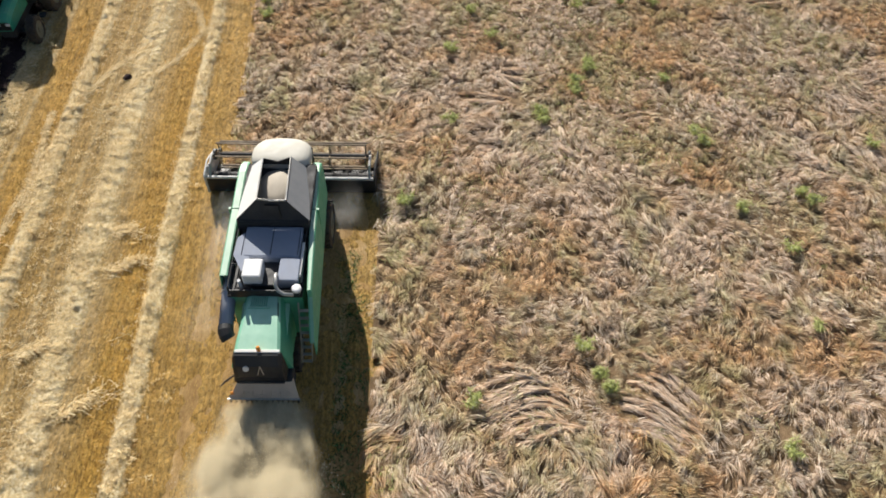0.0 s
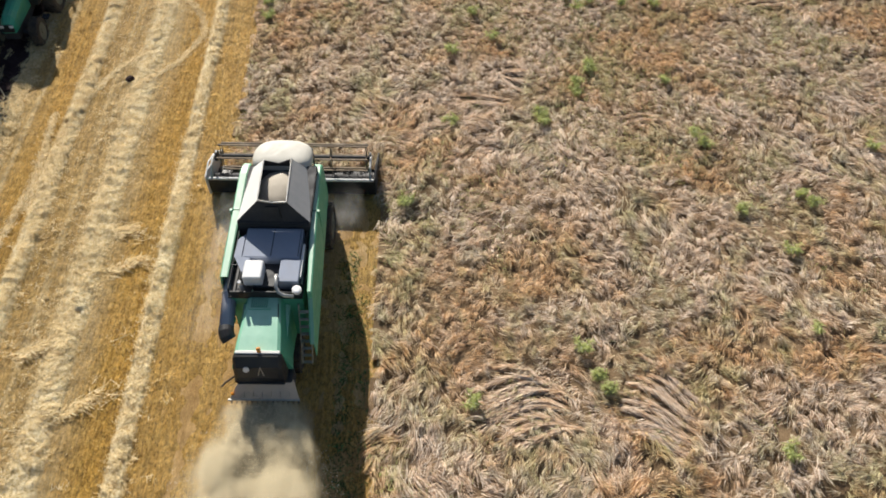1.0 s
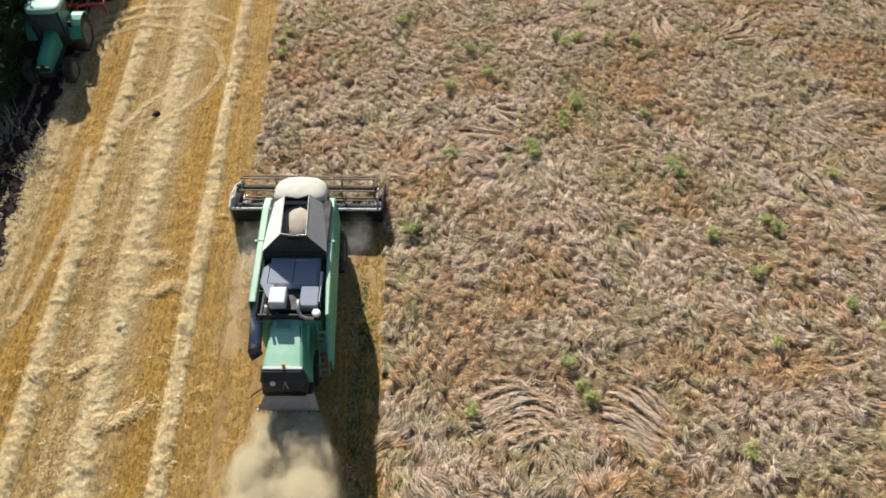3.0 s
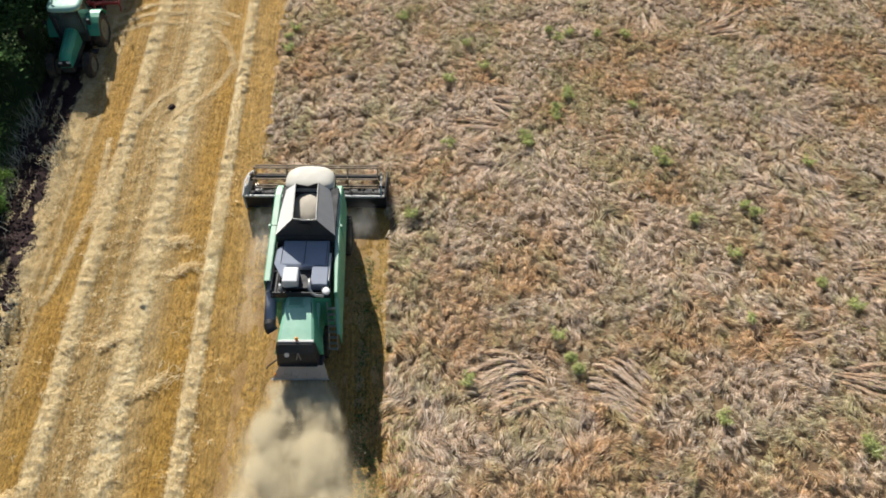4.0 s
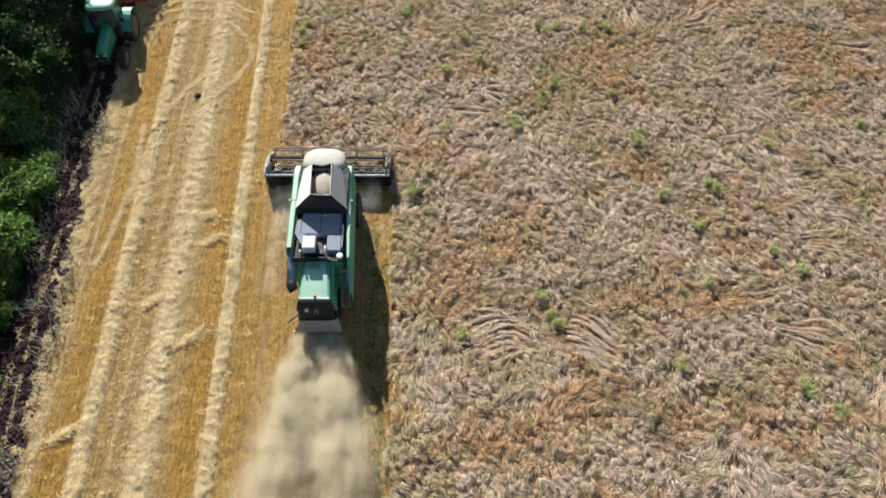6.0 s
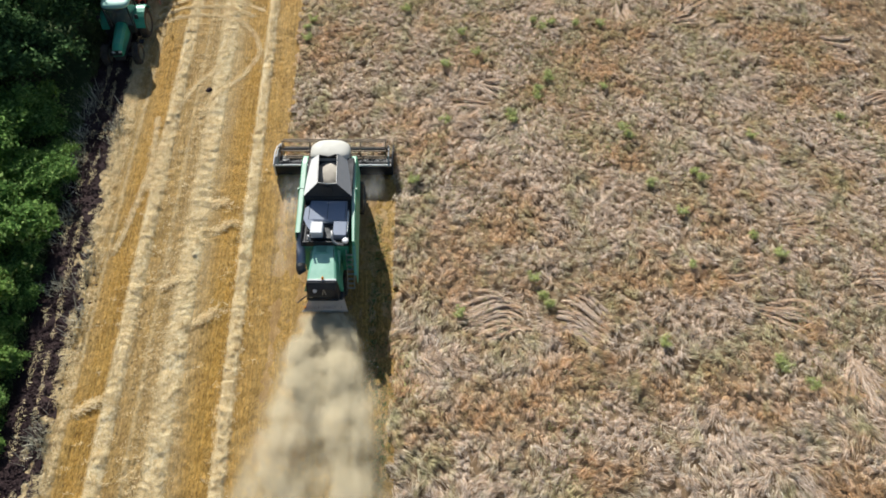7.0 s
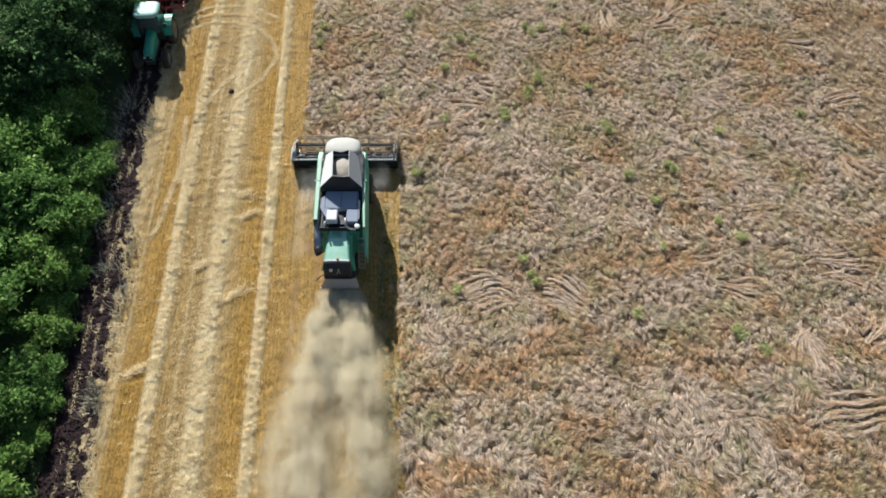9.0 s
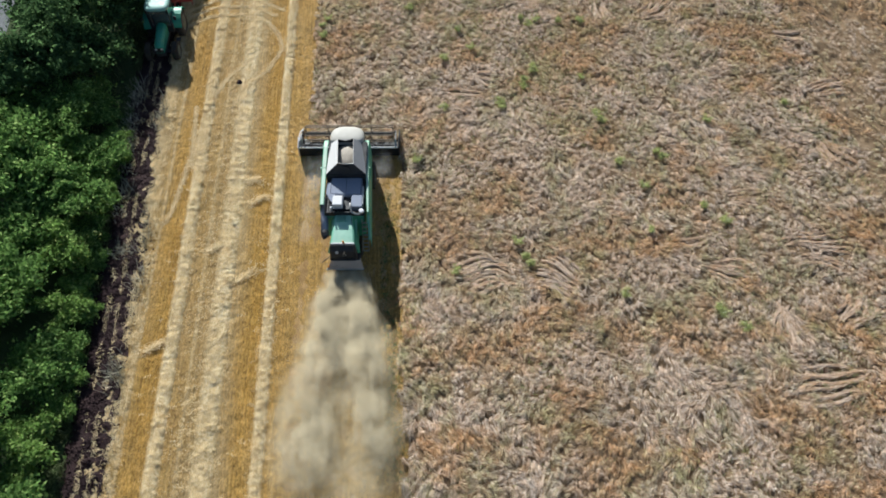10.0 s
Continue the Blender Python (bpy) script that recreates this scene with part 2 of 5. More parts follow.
def stubble_soil():
    """Straw-littered ground, streaked along the drilled rows."""
    n = Nodes("stubble_soil")
    streak = n.ramp(n.noise(1.0, 5, 0.7, n.rows(4.0, 0.25)), (0.36, (0.30, 0.155, 0.028)), (0.5, (0.53, 0.30, 0.068)), (0.64, (0.76, 0.52, 0.20)))
    pale = n.ramp(n.noise(0.30, 6, 0.7, n.rows(1.8, 0.45)), (0.47, 0.0), (0.62, 0.72))
    c = n.mix(pale, streak, n.ramp(n.noise(9, 4, 0.7), (0.3, (0.42, 0.30, 0.14)), (0.7, (0.73, 0.58, 0.34))))
    olive = n.ramp(n.noise(0.55, 5, 0.7, n.scaled(1.0, 0.6, 1, 2.6)), (0.48, 0.0), (0.64, 0.5))
    c = n.mix(olive, c, (0.46, 0.33, 0.085))
    sep = n.t.nodes.new("ShaderNodeSeparateXYZ")
    n.put(sep.inputs[0], n.rows(0.1, 1.0))
    off = n.t.nodes.new("ShaderNodeMath")
    off.operation = "MULTIPLY_ADD"
    n.put(off.inputs[0], n.noise(1.0, 4, 0.7, n.rows(1.6, 0.22)))
    off.inputs[1].default_value = 0.09
    n.put(off.inputs[2], sep.outputs[0])
    at = n.t.nodes.new("ShaderNodeMath")
    at.inputs[1].default_value = 1.25 - 0.045
    n.put(at.inputs[0], off.outputs[0])
    lane = n.ramp(at.outputs[0], *[((u + 12.5) / 10, g) for u, g in LANES])
    tan = n.ramp(n.noise(7, 5, 0.8, n.rows(1.2, 0.45)), (0.34, (0.31, 0.185, 0.065)), (0.5, (0.52, 0.34, 0.13)), (0.70, (0.70, 0.52, 0.26)))
    gold = n.ramp(n.noise(6, 5, 0.75, n.rows(1.5, 0.5)), (0.32, (0.36, 0.175, 0.022)), (0.52, (0.66, 0.365, 0.06)), (0.72, (0.84, 0.56, 0.17)))
    c = n.mix(0.72, c, n.mix(lane, tan, gold))
    c = n.mix(1.0, c, n.ramp(n.noise(1.0, 5, 0.75, n.rows(7.0, 0.22)), (0.34, 0.68), (0.54, 1.0)), "MULTIPLY")
    drilled = n.ramp(n.wave(n.rows(1.0, 0.35), 1.65, 2.2), (0.05, 0.68), (0.5, 1.0))
    c = n.mix(n.ramp(n.noise(0.9, 4, 0.7), (0.42, 0.0), (0.62, 0.8)), c, n.mix(1.0, c, drilled, "MULTIPLY"))
    # pale straw lies over it in swaths with frayed edges
    fray = n.t.nodes.new("ShaderNodeMath")
    fray.operation = "MULTIPLY_ADD"
    n.put(fray.inputs[0], n.noise(2.2, 6, 0.75, n.scaled(1.2, 0.8, 1)))
    fray.inputs[1].default_value = 0.034
    n.put(fray.inputs[2], sep.outputs[0])
    across = n.t.nodes.new("ShaderNodeMath")
    across.inputs[1].default_value = 1.25 - 0.017
    n.put(across.inputs[0], fray.outputs[0])
    cover = n.ramp(across.outputs[0], *[((u + 12.5) / 10, g) for u, g in PALE])
    patchy = n.mix(1.0, cover, n.ramp(n.noise(1.3, 6, 0.8, n.rows(1.4, 0.5)), (0.36, 0.5), (0.54, 1.0)), "MULTIPLY")
    straw = n.ramp(n.noise(10, 6, 0.8), (0.34, (0.40, 0.26, 0.095)), (0.45, (0.78, 0.62, 0.345)), (0.62, (0.95, 0.84, 0.58)))
    fine = n.ramp(n.noise(9, 6, 0.85, n.scaled(1.5, 0.7, 1)), (0.38, 0.32), (0.54, 1.0))
    c = n.mix(1.0, c, fine, "MULTIPLY")
    c = n.mix(patchy, c, straw)
    n.bump(n.noise(13, 6, 0.8, n.scaled(1.2, 0.7, 1)), 1.0, 0.12)
    return n.done(c, 0.8, 0, 0.16)


M_STUBBLE_SOIL = stubble_soil()
M_FRESH = soil("fresh_stubble_soil", (0.33, 0.19, 0.068), (0.57, 0.365, 0.155), (0.77, 0.575, 0.315), 0.2, 1.9, 0.9)
M_THATCH = soil("crop_thatch", (0.17, 0.11, 0.06), (0.31, 0.21, 0.12), (0.44, 0.32, 0.20), 1.0, 1.6)
M_PLOUGH = soil("dark_tilled_soil", (0.028, 0.016, 0.018), (0.060, 0.037, 0.036), (0.13, 0.085, 0.075), 0.5, 1.3, 1.0)
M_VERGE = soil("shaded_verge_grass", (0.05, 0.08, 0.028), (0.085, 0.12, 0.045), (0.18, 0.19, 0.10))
M_TRACK = soil("pale_gravel_track", (0.20, 0.21, 0.215), (0.27, 0.28, 0.28), (0.34, 0.345, 0.34))
M_BARK = soil("bark", (0.05, 0.038, 0.028), (0.09, 0.07, 0.05), (0.14, 0.115, 0.085), 4.0, 3.0)


def leaf_material(name, dark, light):
    n = Nodes(name)
    c = n.ramp(n.random(), (0.0, dark), (0.6, tuple((p + q) / 2.6 for p, q in zip(dark, light))), (0.88, light), (1.0, tuple(min(0.6, 1.6 * q) for q in light)))
    c = n.mix(n.ramp(n.noise(0.45, 4, 0.6), (0.42, 0.0), (0.68, 0.5)), c, light)
    return n.leafy(c, 0.5)


M_LEAF = leaf_material("hedge_leaf", (0.055, 0.13, 0.035), (0.29, 0.46, 0.13))
M_LEAF_LIGHT = leaf_material("bright_leaf", (0.09, 0.18, 0.04), (0.36, 0.53, 0.15))
M_LEAF_DARK = leaf_material("dark_leaf", (0.028, 0.064, 0.030), (0.16, 0.27, 0.10))
M_WEED = leaf_material("weed_leaf", (0.42, 0.47, 0.16), (0.66, 0.69, 0.31))
M_DRY = straw_plain("dry_weed_stalks", (0.30, 0.28, 0.20), (0.48, 0.45, 0.34), (0.66, 0.62, 0.50), 0.8, (0.42, 0.40, 0.28))
M_GRASS = leaf_material("verge_grass", (0.05, 0.09, 0.03), (0.24, 0.27, 0.13))


def grain_material():
    n = Nodes("grain")
    n.bump(n.noise(90, 2), 0.5, 0.01)
    return n.done(n.ramp(n.noise(60, 3, 0.8), (0.3, (0.33, 0.29, 0.235)), (0.7, (0.50, 0.45, 0.375))), 0.8)


M_GRAIN = grain_material()


# ---- mesh helpers ----
def part(name, bm, material, parent=None, label="", smooth=False):
    """Links a bmesh as one mesh object, under parent if there is one."""
    me = bpy.data.meshes.new(name)
    bmesh.ops.recalc_face_normals(bm, faces=bm.faces)
    bm.to_mesh(me)
    bm.free()
    me.materials.append(material)
    if smooth:
        me.shade_smooth()
    ob = new(name, me)
    ob.parent = parent
    return tagged(ob, label)


def sheet(name, verts, faces, material, parent=None, label="", smooth=False):
    """One mesh object from numpy arrays: verts (n, 3), faces (m, 3) or (m, 4)."""
    verts, faces = np.asarray(verts, np.float32), np.asarray(faces, np.int32)
    k = faces.shape[1]
    me = bpy.data.meshes.new(name)
    me.vertices.add(len(verts))
    me.vertices.foreach_set("co", verts.ravel())
    me.loops.add(faces.size)
    me.loops.foreach_set("vertex_index", faces.ravel())
    me.polygons.add(len(faces))
    me.polygons.foreach_set("loop_start", np.arange(len(faces), dtype=np.int32) * k)
    me.update(calc_edges=True)
    me.materials.append(material)
    if smooth:
        me.shade_smooth()
    ob = new(name, me)
    ob.parent = parent
    return tagged(ob, label)


def thing(name, m, label, category, group="", kind=""):
    ob = new(name)
    ob.empty_display_size = 0.3
    ob.matrix_world = m
    return tagged(ob, label, category, group, kind)


def add_box(bm, x0, x1, y0, y1, z0, z1, bevel=0.02, m=None):
    r = bmesh.ops.create_cube(bm, size=1.0)["verts"]
    for v in r:
        v.co = Vector(((x0 + x1) / 2 + v.co.x * (x1 - x0), (y0 + y1) / 2 + v.co.y * (y1 - y0), (z0 + z1) / 2 + v.co.z * (z1 - z0)))
    if m:
        bmesh.ops.transform(bm, matrix=m, verts=r)
    if bevel:
        edges = list({e for v in r for e in v.link_edges})
        bmesh.ops.bevel(bm, geom=edges, offset=bevel, segments=2, affect="EDGES", profile=0.5)
    return bm


def box(*a, **k):
    return add_box(bmesh.new(), *a, **k)


def add_tube(bm, pts, r, seg=10, closed_ends=True):
    """A round tube along points; r is one radius or one for each point."""
    pts = [Vector(p) for p in pts]
    rs = r if isinstance(r, (list, tuple)) else [r] * len(pts)
    rings = []
    side = None
    for i, p in enumerate(pts):
        d = (pts[min(i + 1, len(pts) - 1)] - pts[max(i - 1, 0)]).normalized()
        if side is None:
            side = d.orthogonal().normalized()
        side = (side - d * side.dot(d)).normalized()
        up = d.cross(side)
        rings.append([bm.verts.new(p + (side * math.cos(a) + up * math.sin(a)) * rs[i]) for a in (math.tau * k / seg for k in range(seg))])
    for a, b in zip(rings, rings[1:]):
        for k in range(seg):
            bm.faces.new((a[k], a[(k + 1) % seg], b[(k + 1) % seg], b[k]))
    if closed_ends:
        bm.faces.new(rings[0])
        bm.faces.new(rings[-1])
    return bm


def tube(*a, **k):
    return add_tube(bmesh.new(), *a, **k)


def plate(corners, thick, bevel=0.0):
    """A flat sheet of metal from its outline, given a thickness below it."""
    bm = bmesh.new()
    vs = [bm.verts.new(c) for c in corners]
    f = bm.faces.new(vs)
    f.normal_update()
    nrm = f.normal if f.normal.z >= 0 else -f.normal
    low = [bm.verts.new(v.co - nrm * thick) for v in vs]
    bm.faces.new(low)
    k = len(vs)
    for i in range(k):
        bm.faces.new((vs[i], vs[(i + 1) % k], low[(i + 1) % k], low[i]))
    if bevel:
        bmesh.ops.bevel(bm, geom=list(bm.edges), offset=bevel, segments=1, affect="EDGES")
    return bm


def prism(profile, x0, x1, bevel=0.0):
    """A solid with an outline of (y, z) points, from x0 to x1."""
    bm = bmesh.new()
    a = [bm.verts.new((x0, y, z)) for y, z in profile]
    b = [bm.verts.new((x1, y, z)) for y, z in profile]
    bm.faces.new(a)
    bm.faces.new(b)
    k = len(a)
    for i in range(k):
        bm.faces.new((a[i], a[(i + 1) % k], b[(i + 1) % k], b[i]))
    bmesh.ops.recalc_face_normals(bm, faces=bm.faces)
    if bevel:
        bmesh.ops.bevel(bm, geom=list(bm.edges), offset=bevel, segments=2, affect="EDGES")
    return bm


def loft(rings, close=True):
    """A skin over rings of points of the same count, capped at both ends."""
    bm = bmesh.new()
    vr = [[bm.verts.new(p) for p in r] for r in rings]
    k = len(vr[0])
    for a, b in zip(vr, vr[1:]):
        for i in range(k if close else k - 1):
            bm.faces.new((a[i], a[(i + 1) % k], b[(i + 1) % k], b[i]))
    if close:
        bm.faces.new(vr[0])
        bm.faces.new(vr[-1])
    return bm


def wheel(parent, x, y, r, w, rim_material, lugs=18):
    """A farm tyre with lugs on a dished rim, axle along x, standing on the ground."""
    tyre_profile = [(-0.5, 0.62), (-0.5, 0.86), (-0.40, 0.95), (-0.2, 0.985), (0.2, 0.985), (0.40, 0.95), (0.5, 0.86), (0.5, 0.62)]
    seg = 32
    rings = [[Vector((x + px * w, y + math.cos(a) * pr * r, r + math.sin(a) * pr * r)) for px, pr in tyre_profile] for a in (math.tau * k / seg for k in range(seg))]
    bm = bmesh.new()
    vr = [[bm.verts.new(p) for p in ring] for ring in rings]
    for i in range(seg):
        a, b = vr[i], vr[(i + 1) % seg]
        for k in range(len(a)):
            bm.faces.new((a[k], a[(k + 1) % len(a)], b[(k + 1) % len(a)], b[k]))
    for k in range(lugs):
        for s in (-1, 1):
            ang = math.tau * (k + (0.25 if s > 0 else -0.25)) / lugs
            m = Matrix.Translation((x, y, r)) @ Matrix.Rotation(ang, 4, "X") @ Matrix.Translation((s * w * 0.24, 0, r * 0.985)) @ Matrix.Rotation(s * 0.6, 4, "Z")
            add_box(bm, -w * 0.25, w * 0.25, -r * 0.035, r * 0.035, -0.02, 0.035, 0, m)
    t = part("tyre", bm, M_RUBBER, parent)
    bm = bmesh.new()
    add_tube(bm, [(x - w * 0.45, y, r), (x - w * 0.15, y, r), (x + w * 0.15, y, r), (x + w * 0.45, y, r)], [r * 0.64, r * 0.55, r * 0.55, r * 0.64], 24)
    add_tube(bm, [(x - w * 0.5, y, r), (x + w * 0.5, y, r)], r * 0.2, 16)
    part("rim", bm, rim_material, t)
    return t


def lattice(x, y, scale, seed):
    """Smooth value noise from 0 to 1 over arrays of places."""
    x, y = np.asarray(x, float) / scale, np.asarray(y, float) / scale
    xi, yi = np.floor(x).astype(np.int64), np.floor(y).astype(np.int64)
    fx, fy = x - xi, y - yi
    fx, fy = fx * fx * (3 - 2 * fx), fy * fy * (3 - 2 * fy)

    def h(a, b):
        k = (a * 374761393 + b * 668265263 + seed * 1442695041) & 0x7FFFFFFF
        k = ((k ^ (k >> 13)) * 1274126177) & 0x7FFFFFFF
        k = ((k ^ (k >> 16)) * 668265263) & 0x7FFFFFFF
        return k / 0x7FFFFFFF

    return (h(xi, yi) * (1 - fx) + h(xi + 1, yi) * fx) * (1 - fy) + (h(xi, yi + 1) * (1 - fx) + h(xi + 1, yi + 1) * fx) * fy


def grid_sheet(name, xs, ys, height, material, label, keep=None, kind="structure", category="", edge=None):
    """A relief over a grid; height(x, y) gives z; edge(x, y) may move the places sideways."""
    gx, gy = np.meshgrid(xs, ys)
    px = edge(gx, gy) if edge else gx
    v = np.stack([px, gy, height(px, gy)], -1).reshape(-1, 3)
    nx, ny = len(xs), len(ys)
    i = (np.arange(ny - 1)[:, None] * nx + np.arange(nx - 1)[None, :]).ravel()
    f = np.stack([i, i + 1, i + nx + 1, i + nx], -1)
    if keep is not None:
        c = v[f].mean(1)
        f = f[keep(c[:, 0], c[:, 1])]
    return tagged(sheet(name, v, f, material, smooth=True), label, category, kind=kind)


def strips(name, root, way, side, up, length, width, bend, lift, droop, rings, material, label, category, parent=None):
    """Many narrow blades as one mesh. Each runs from root along way, curving to the side by bend, rising by lift and falling by droop."""
    k = len(root)
    out = np.empty((k, rings, 2, 3), np.float32)
    for i in range(rings):
        s = i / (rings - 1)
        p = root + way * (length * s)[:, None] + np.cross(np.array([0, 0, 1.0]), way) * (bend * s * s)[:, None]
        p = p + np.array([0, 0, 1.0]) * (lift * (1 - (1 - s) ** 2) - droop * s * s)[:, None]
        w = width * (0.55 + 0.45 * math.sin(math.pi * min(1.0, 0.25 + 0.6 * s))) * (1.0 if i < rings - 1 else 0.45)
        out[:, i, 0] = p - side * (w / 2)[:, None]
        out[:, i, 1] = p + side * (w / 2)[:, None]
    base = np.arange(k)[:, None] * (rings * 2)
    f = np.concatenate([np.stack([base[:, 0] + 2 * i, base[:, 0] + 2 * i + 1, base[:, 0] + 2 * i + 3, base[:, 0] + 2 * i + 2], -1) for i in range(rings - 1)])
    ob = sheet(name, out.reshape(-1, 3), f, material, parent)
    return tagged(ob, label, category, kind="stuff") if not parent else ob


def tilted_sides(rng, way, spread):
    """Across-blade directions, rolled about the blade by up to spread."""
    flat = np.cross(np.array([0, 0, 1.0]), way)
    flat /= np.linalg.norm(flat, axis=1)[:, None]
    a = rng.uniform(-spread, spread, len(way))
    return flat * np.cos(a)[:, None] + np.array([0, 0, 1.0]) * np.sin(a)[:, None]


# ---- ground and field ----
SLOPE = -0.045


def row_x(x0, y):
    """A line along the drilled rows that crosses y = 0 at x0."""
    return x0 + SLOPE * np.asarray(y)


def lean(y):
    """How far the hedge side swings away from the drilled rows."""
    return -0.033 * np.clip(y, -40, 40)


def ragged(y, amount, seed):
    return (lattice(y * 1.0, y * 0 + 3.1, 0.9, seed) - 0.5) * amount + (lattice(y * 1.0, y * 0 + 7.7, 0.25, seed + 1) - 0.5) * amount * 0.7


def in_crop(x, y):
    """Where the crop still lies uncut."""
    right = x > 2.78 - 0.030 * np.clip(y, -40, 40) + ragged(y, 0.5, 11)
    ahead = (y > 2.3 + ragged(x, 0.25, 13)) & (x > -2.80 - 0.035 * np.clip(y, -40, 40) + ragged(y, 0.3, 12))
    return right | ahead


def crop_relief(x, y):
    """Hummocks and hollows of the lodged crop."""
    big = lattice(x, y, 2.3, 21)
    rough = lattice(x, y, 7.0, 22)
    h = 0.12 + 0.16 * big + (0.08 + 0.16 * rough) * lattice(x, y, 0.85, 23) + 0.08 * lattice(x, y, 0.38, 24)
    return h - 0.10 * np.clip((lattice(x + 40, y, 1.3, 25) - 0.68) * 6, 0, 1)


axis = np.concatenate([-np.geomspace(1800, 42, 22), np.arange(-40, 40.1, 1.0), np.geomspace(42, 1800, 22)])
grid_sheet("ground", axis, axis, lambda x, y: -0.03 + 0.02 * lattice(x, y, 3.0, 31), M_GROUND, "bare brown field soil below straw and stubble", category="ground")

OUT = np.geomspace(41.0, 1800.0, 18)
ys = np.concatenate([-OUT[::-1], np.arange(-40.0, -22.0, 0.6), np.arange(-22.0, 19.0, 0.075), np.arange(19.0, 40.1, 0.6), OUT])


def stubble_height(x, y):
    """Drilled rows, low banks of straw and, in them, lumps and the chevrons of tyre lugs."""
    cover = straw_cover(x, y)
    h = 0.03 * lattice(x, y, 1.1, 32) + 0.05 * lattice(x * 3, y * 0.3, 1.0, 33) + 0.05 * lattice(x, y, 0.36, 34)
    lumps = np.clip(lattice(x, y, 0.22, 35) - 0.4, 0, 1) * (0.06 + 0.12 * lattice(x, y, 2.5, 38)) + 0.05 * lattice(x, y, 0.14, 39)
    u = x - SLOPE * y
    lug = 0.014 * np.sin((y + 0.5 * np.minimum(np.abs(u + 4.42), np.abs(u + 9.27))) * math.tau / 0.32)
    return h + 0.04 * lattice(x, y, 0.19, 40) + cover * (0.05 + lumps + lug)


grid_sheet("stubble_ground", np.arange(-12.4, 4.21, 0.075), ys, stubble_height, M_STUBBLE_SOIL, "golden brown stubble ground in long drilled rows with pale straw swaths", category="ground",
           edge=lambda x, y: x + SLOPE * np.clip(y, -40, 40))
grid_sheet("crop_ground", np.concatenate([np.arange(-4.6, 42.01, 0.3), OUT[1:]]), np.concatenate([-OUT[::-1], np.arange(-40.0, 40.01, 0.3), OUT]), lambda x, y: crop_relief(x, y) * 0.8 - 0.03, M_THATCH,
           "dark matted thatch under the lodged crop", keep=in_crop, category="ground")


def clod_height(x, y):
    u = (x - row_x(-12.9, y) - lean(y)) / 1.25
    return 0.02 + 0.16 * np.clip(1 - u ** 4, 0, 1) * (0.35 + lattice(x, y, 0.35, 41)) + 0.06 * lattice(x, y, 0.14, 42)


grid_sheet("tilled_strip", np.arange(-14.3, -11.79, 0.09), np.concatenate([-OUT[::-1], np.arange(-40.0, 40.01, 0.14), OUT]), clod_height, M_PLOUGH, "dark freshly tilled soil strip along the hedge",
           category="soil", edge=lambda x, y: x + SLOPE * np.clip(y, -40, 40) + lean(y) + (lattice(y, x * 0, 1.2, 43) - 0.5) * 0.5)
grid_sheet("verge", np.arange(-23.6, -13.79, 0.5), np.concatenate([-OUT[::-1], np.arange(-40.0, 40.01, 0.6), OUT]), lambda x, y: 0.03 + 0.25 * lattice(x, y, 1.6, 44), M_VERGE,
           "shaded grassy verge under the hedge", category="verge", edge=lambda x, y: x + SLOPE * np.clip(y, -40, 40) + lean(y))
grid_sheet("gravel_track", np.arange(-34.0, -23.59, 0.8), np.concatenate([-OUT[::-1], np.arange(-40.0, 40.01, 2.0), OUT]), lambda x, y: 0.02 + 0.03 * lattice(x, y, 1.6, 45), M_TRACK,
           "pale gravel track behind the hedge", category="track")

grid_sheet("fresh_stubble_ground", np.arange(-2.95, 3.66, 0.15), np.arange(-40.0, 1.21, 0.15), lambda x, y: 0.055 + 0.03 * lattice(x, y, 0.9, 36) + 0.035 * lattice(x, y, 0.3, 37), M_FRESH,
           "brown freshly cut stubble ground behind the combine", category="ground", edge=lambda x, y: x - 0.03 * y)

rng = np.random.default_rng(7)


def scatter(x0, x1, y0, y1, per_m2):
    k = int((x1 - x0) * (y1 - y0) * per_m2)
    return rng.uniform(x0, x1, k), rng.uniform(y0, y1, k)


# strands that the wind combed together: middle x, y, heading, count, gap, length, bow, splay (degrees)
ROPES = [(7.7, -7.2, 160, 9, 0.27, 3.1, 62, 10), (11.5, -7.4, -18, 8, 0.28, 3.2, -32, -20), (7.2, 6.2, 172, 3, 0.34, 3.0, 15, 5),
         (13.1, 5.4, 5, 2, 0.30, 1.7, 10, 0), (23.0, -2.4, 10, 5, 0.30, 2.4, -25, 12), (20.8, -7.3, -12, 6, 0.30, 2.6, -20, 15), (21.5, 15.6, 30, 4, 0.30, 2.5, 30, 20),
         (16.6, 14.2, 245, 5, 0.30, 2.4, 80, 20), (20.4, 14.0, 15, 6, 0.30, 3.0, 55, 20), (29.2, 11.7, -10, 4, 0.32, 2.6, 20, 15), (8.1, 7.8, -40, 5, 0.26, 1.9, 25, 25),
         (19.4, -5.4, 2, 2, 0.34, 2.2, 10, 0), (26.3, -5.9, 6, 7, 0.36, 4.6, -25, 14), (23.4, -10.6, 268, 8, 0.20, 3.3, 10, 42),
         (24.8, -14.0, 178, 6, 0.38, 5.0, 18, 10), (27.2, -10.0, 28, 6, 0.32, 2.8, 45, 20), (30.6, 6.8, 2, 5, 0.32, 2.8, 25, 14),
         (29.4, 1.1, -58, 7, 0.28, 3.2, 20, 30)]


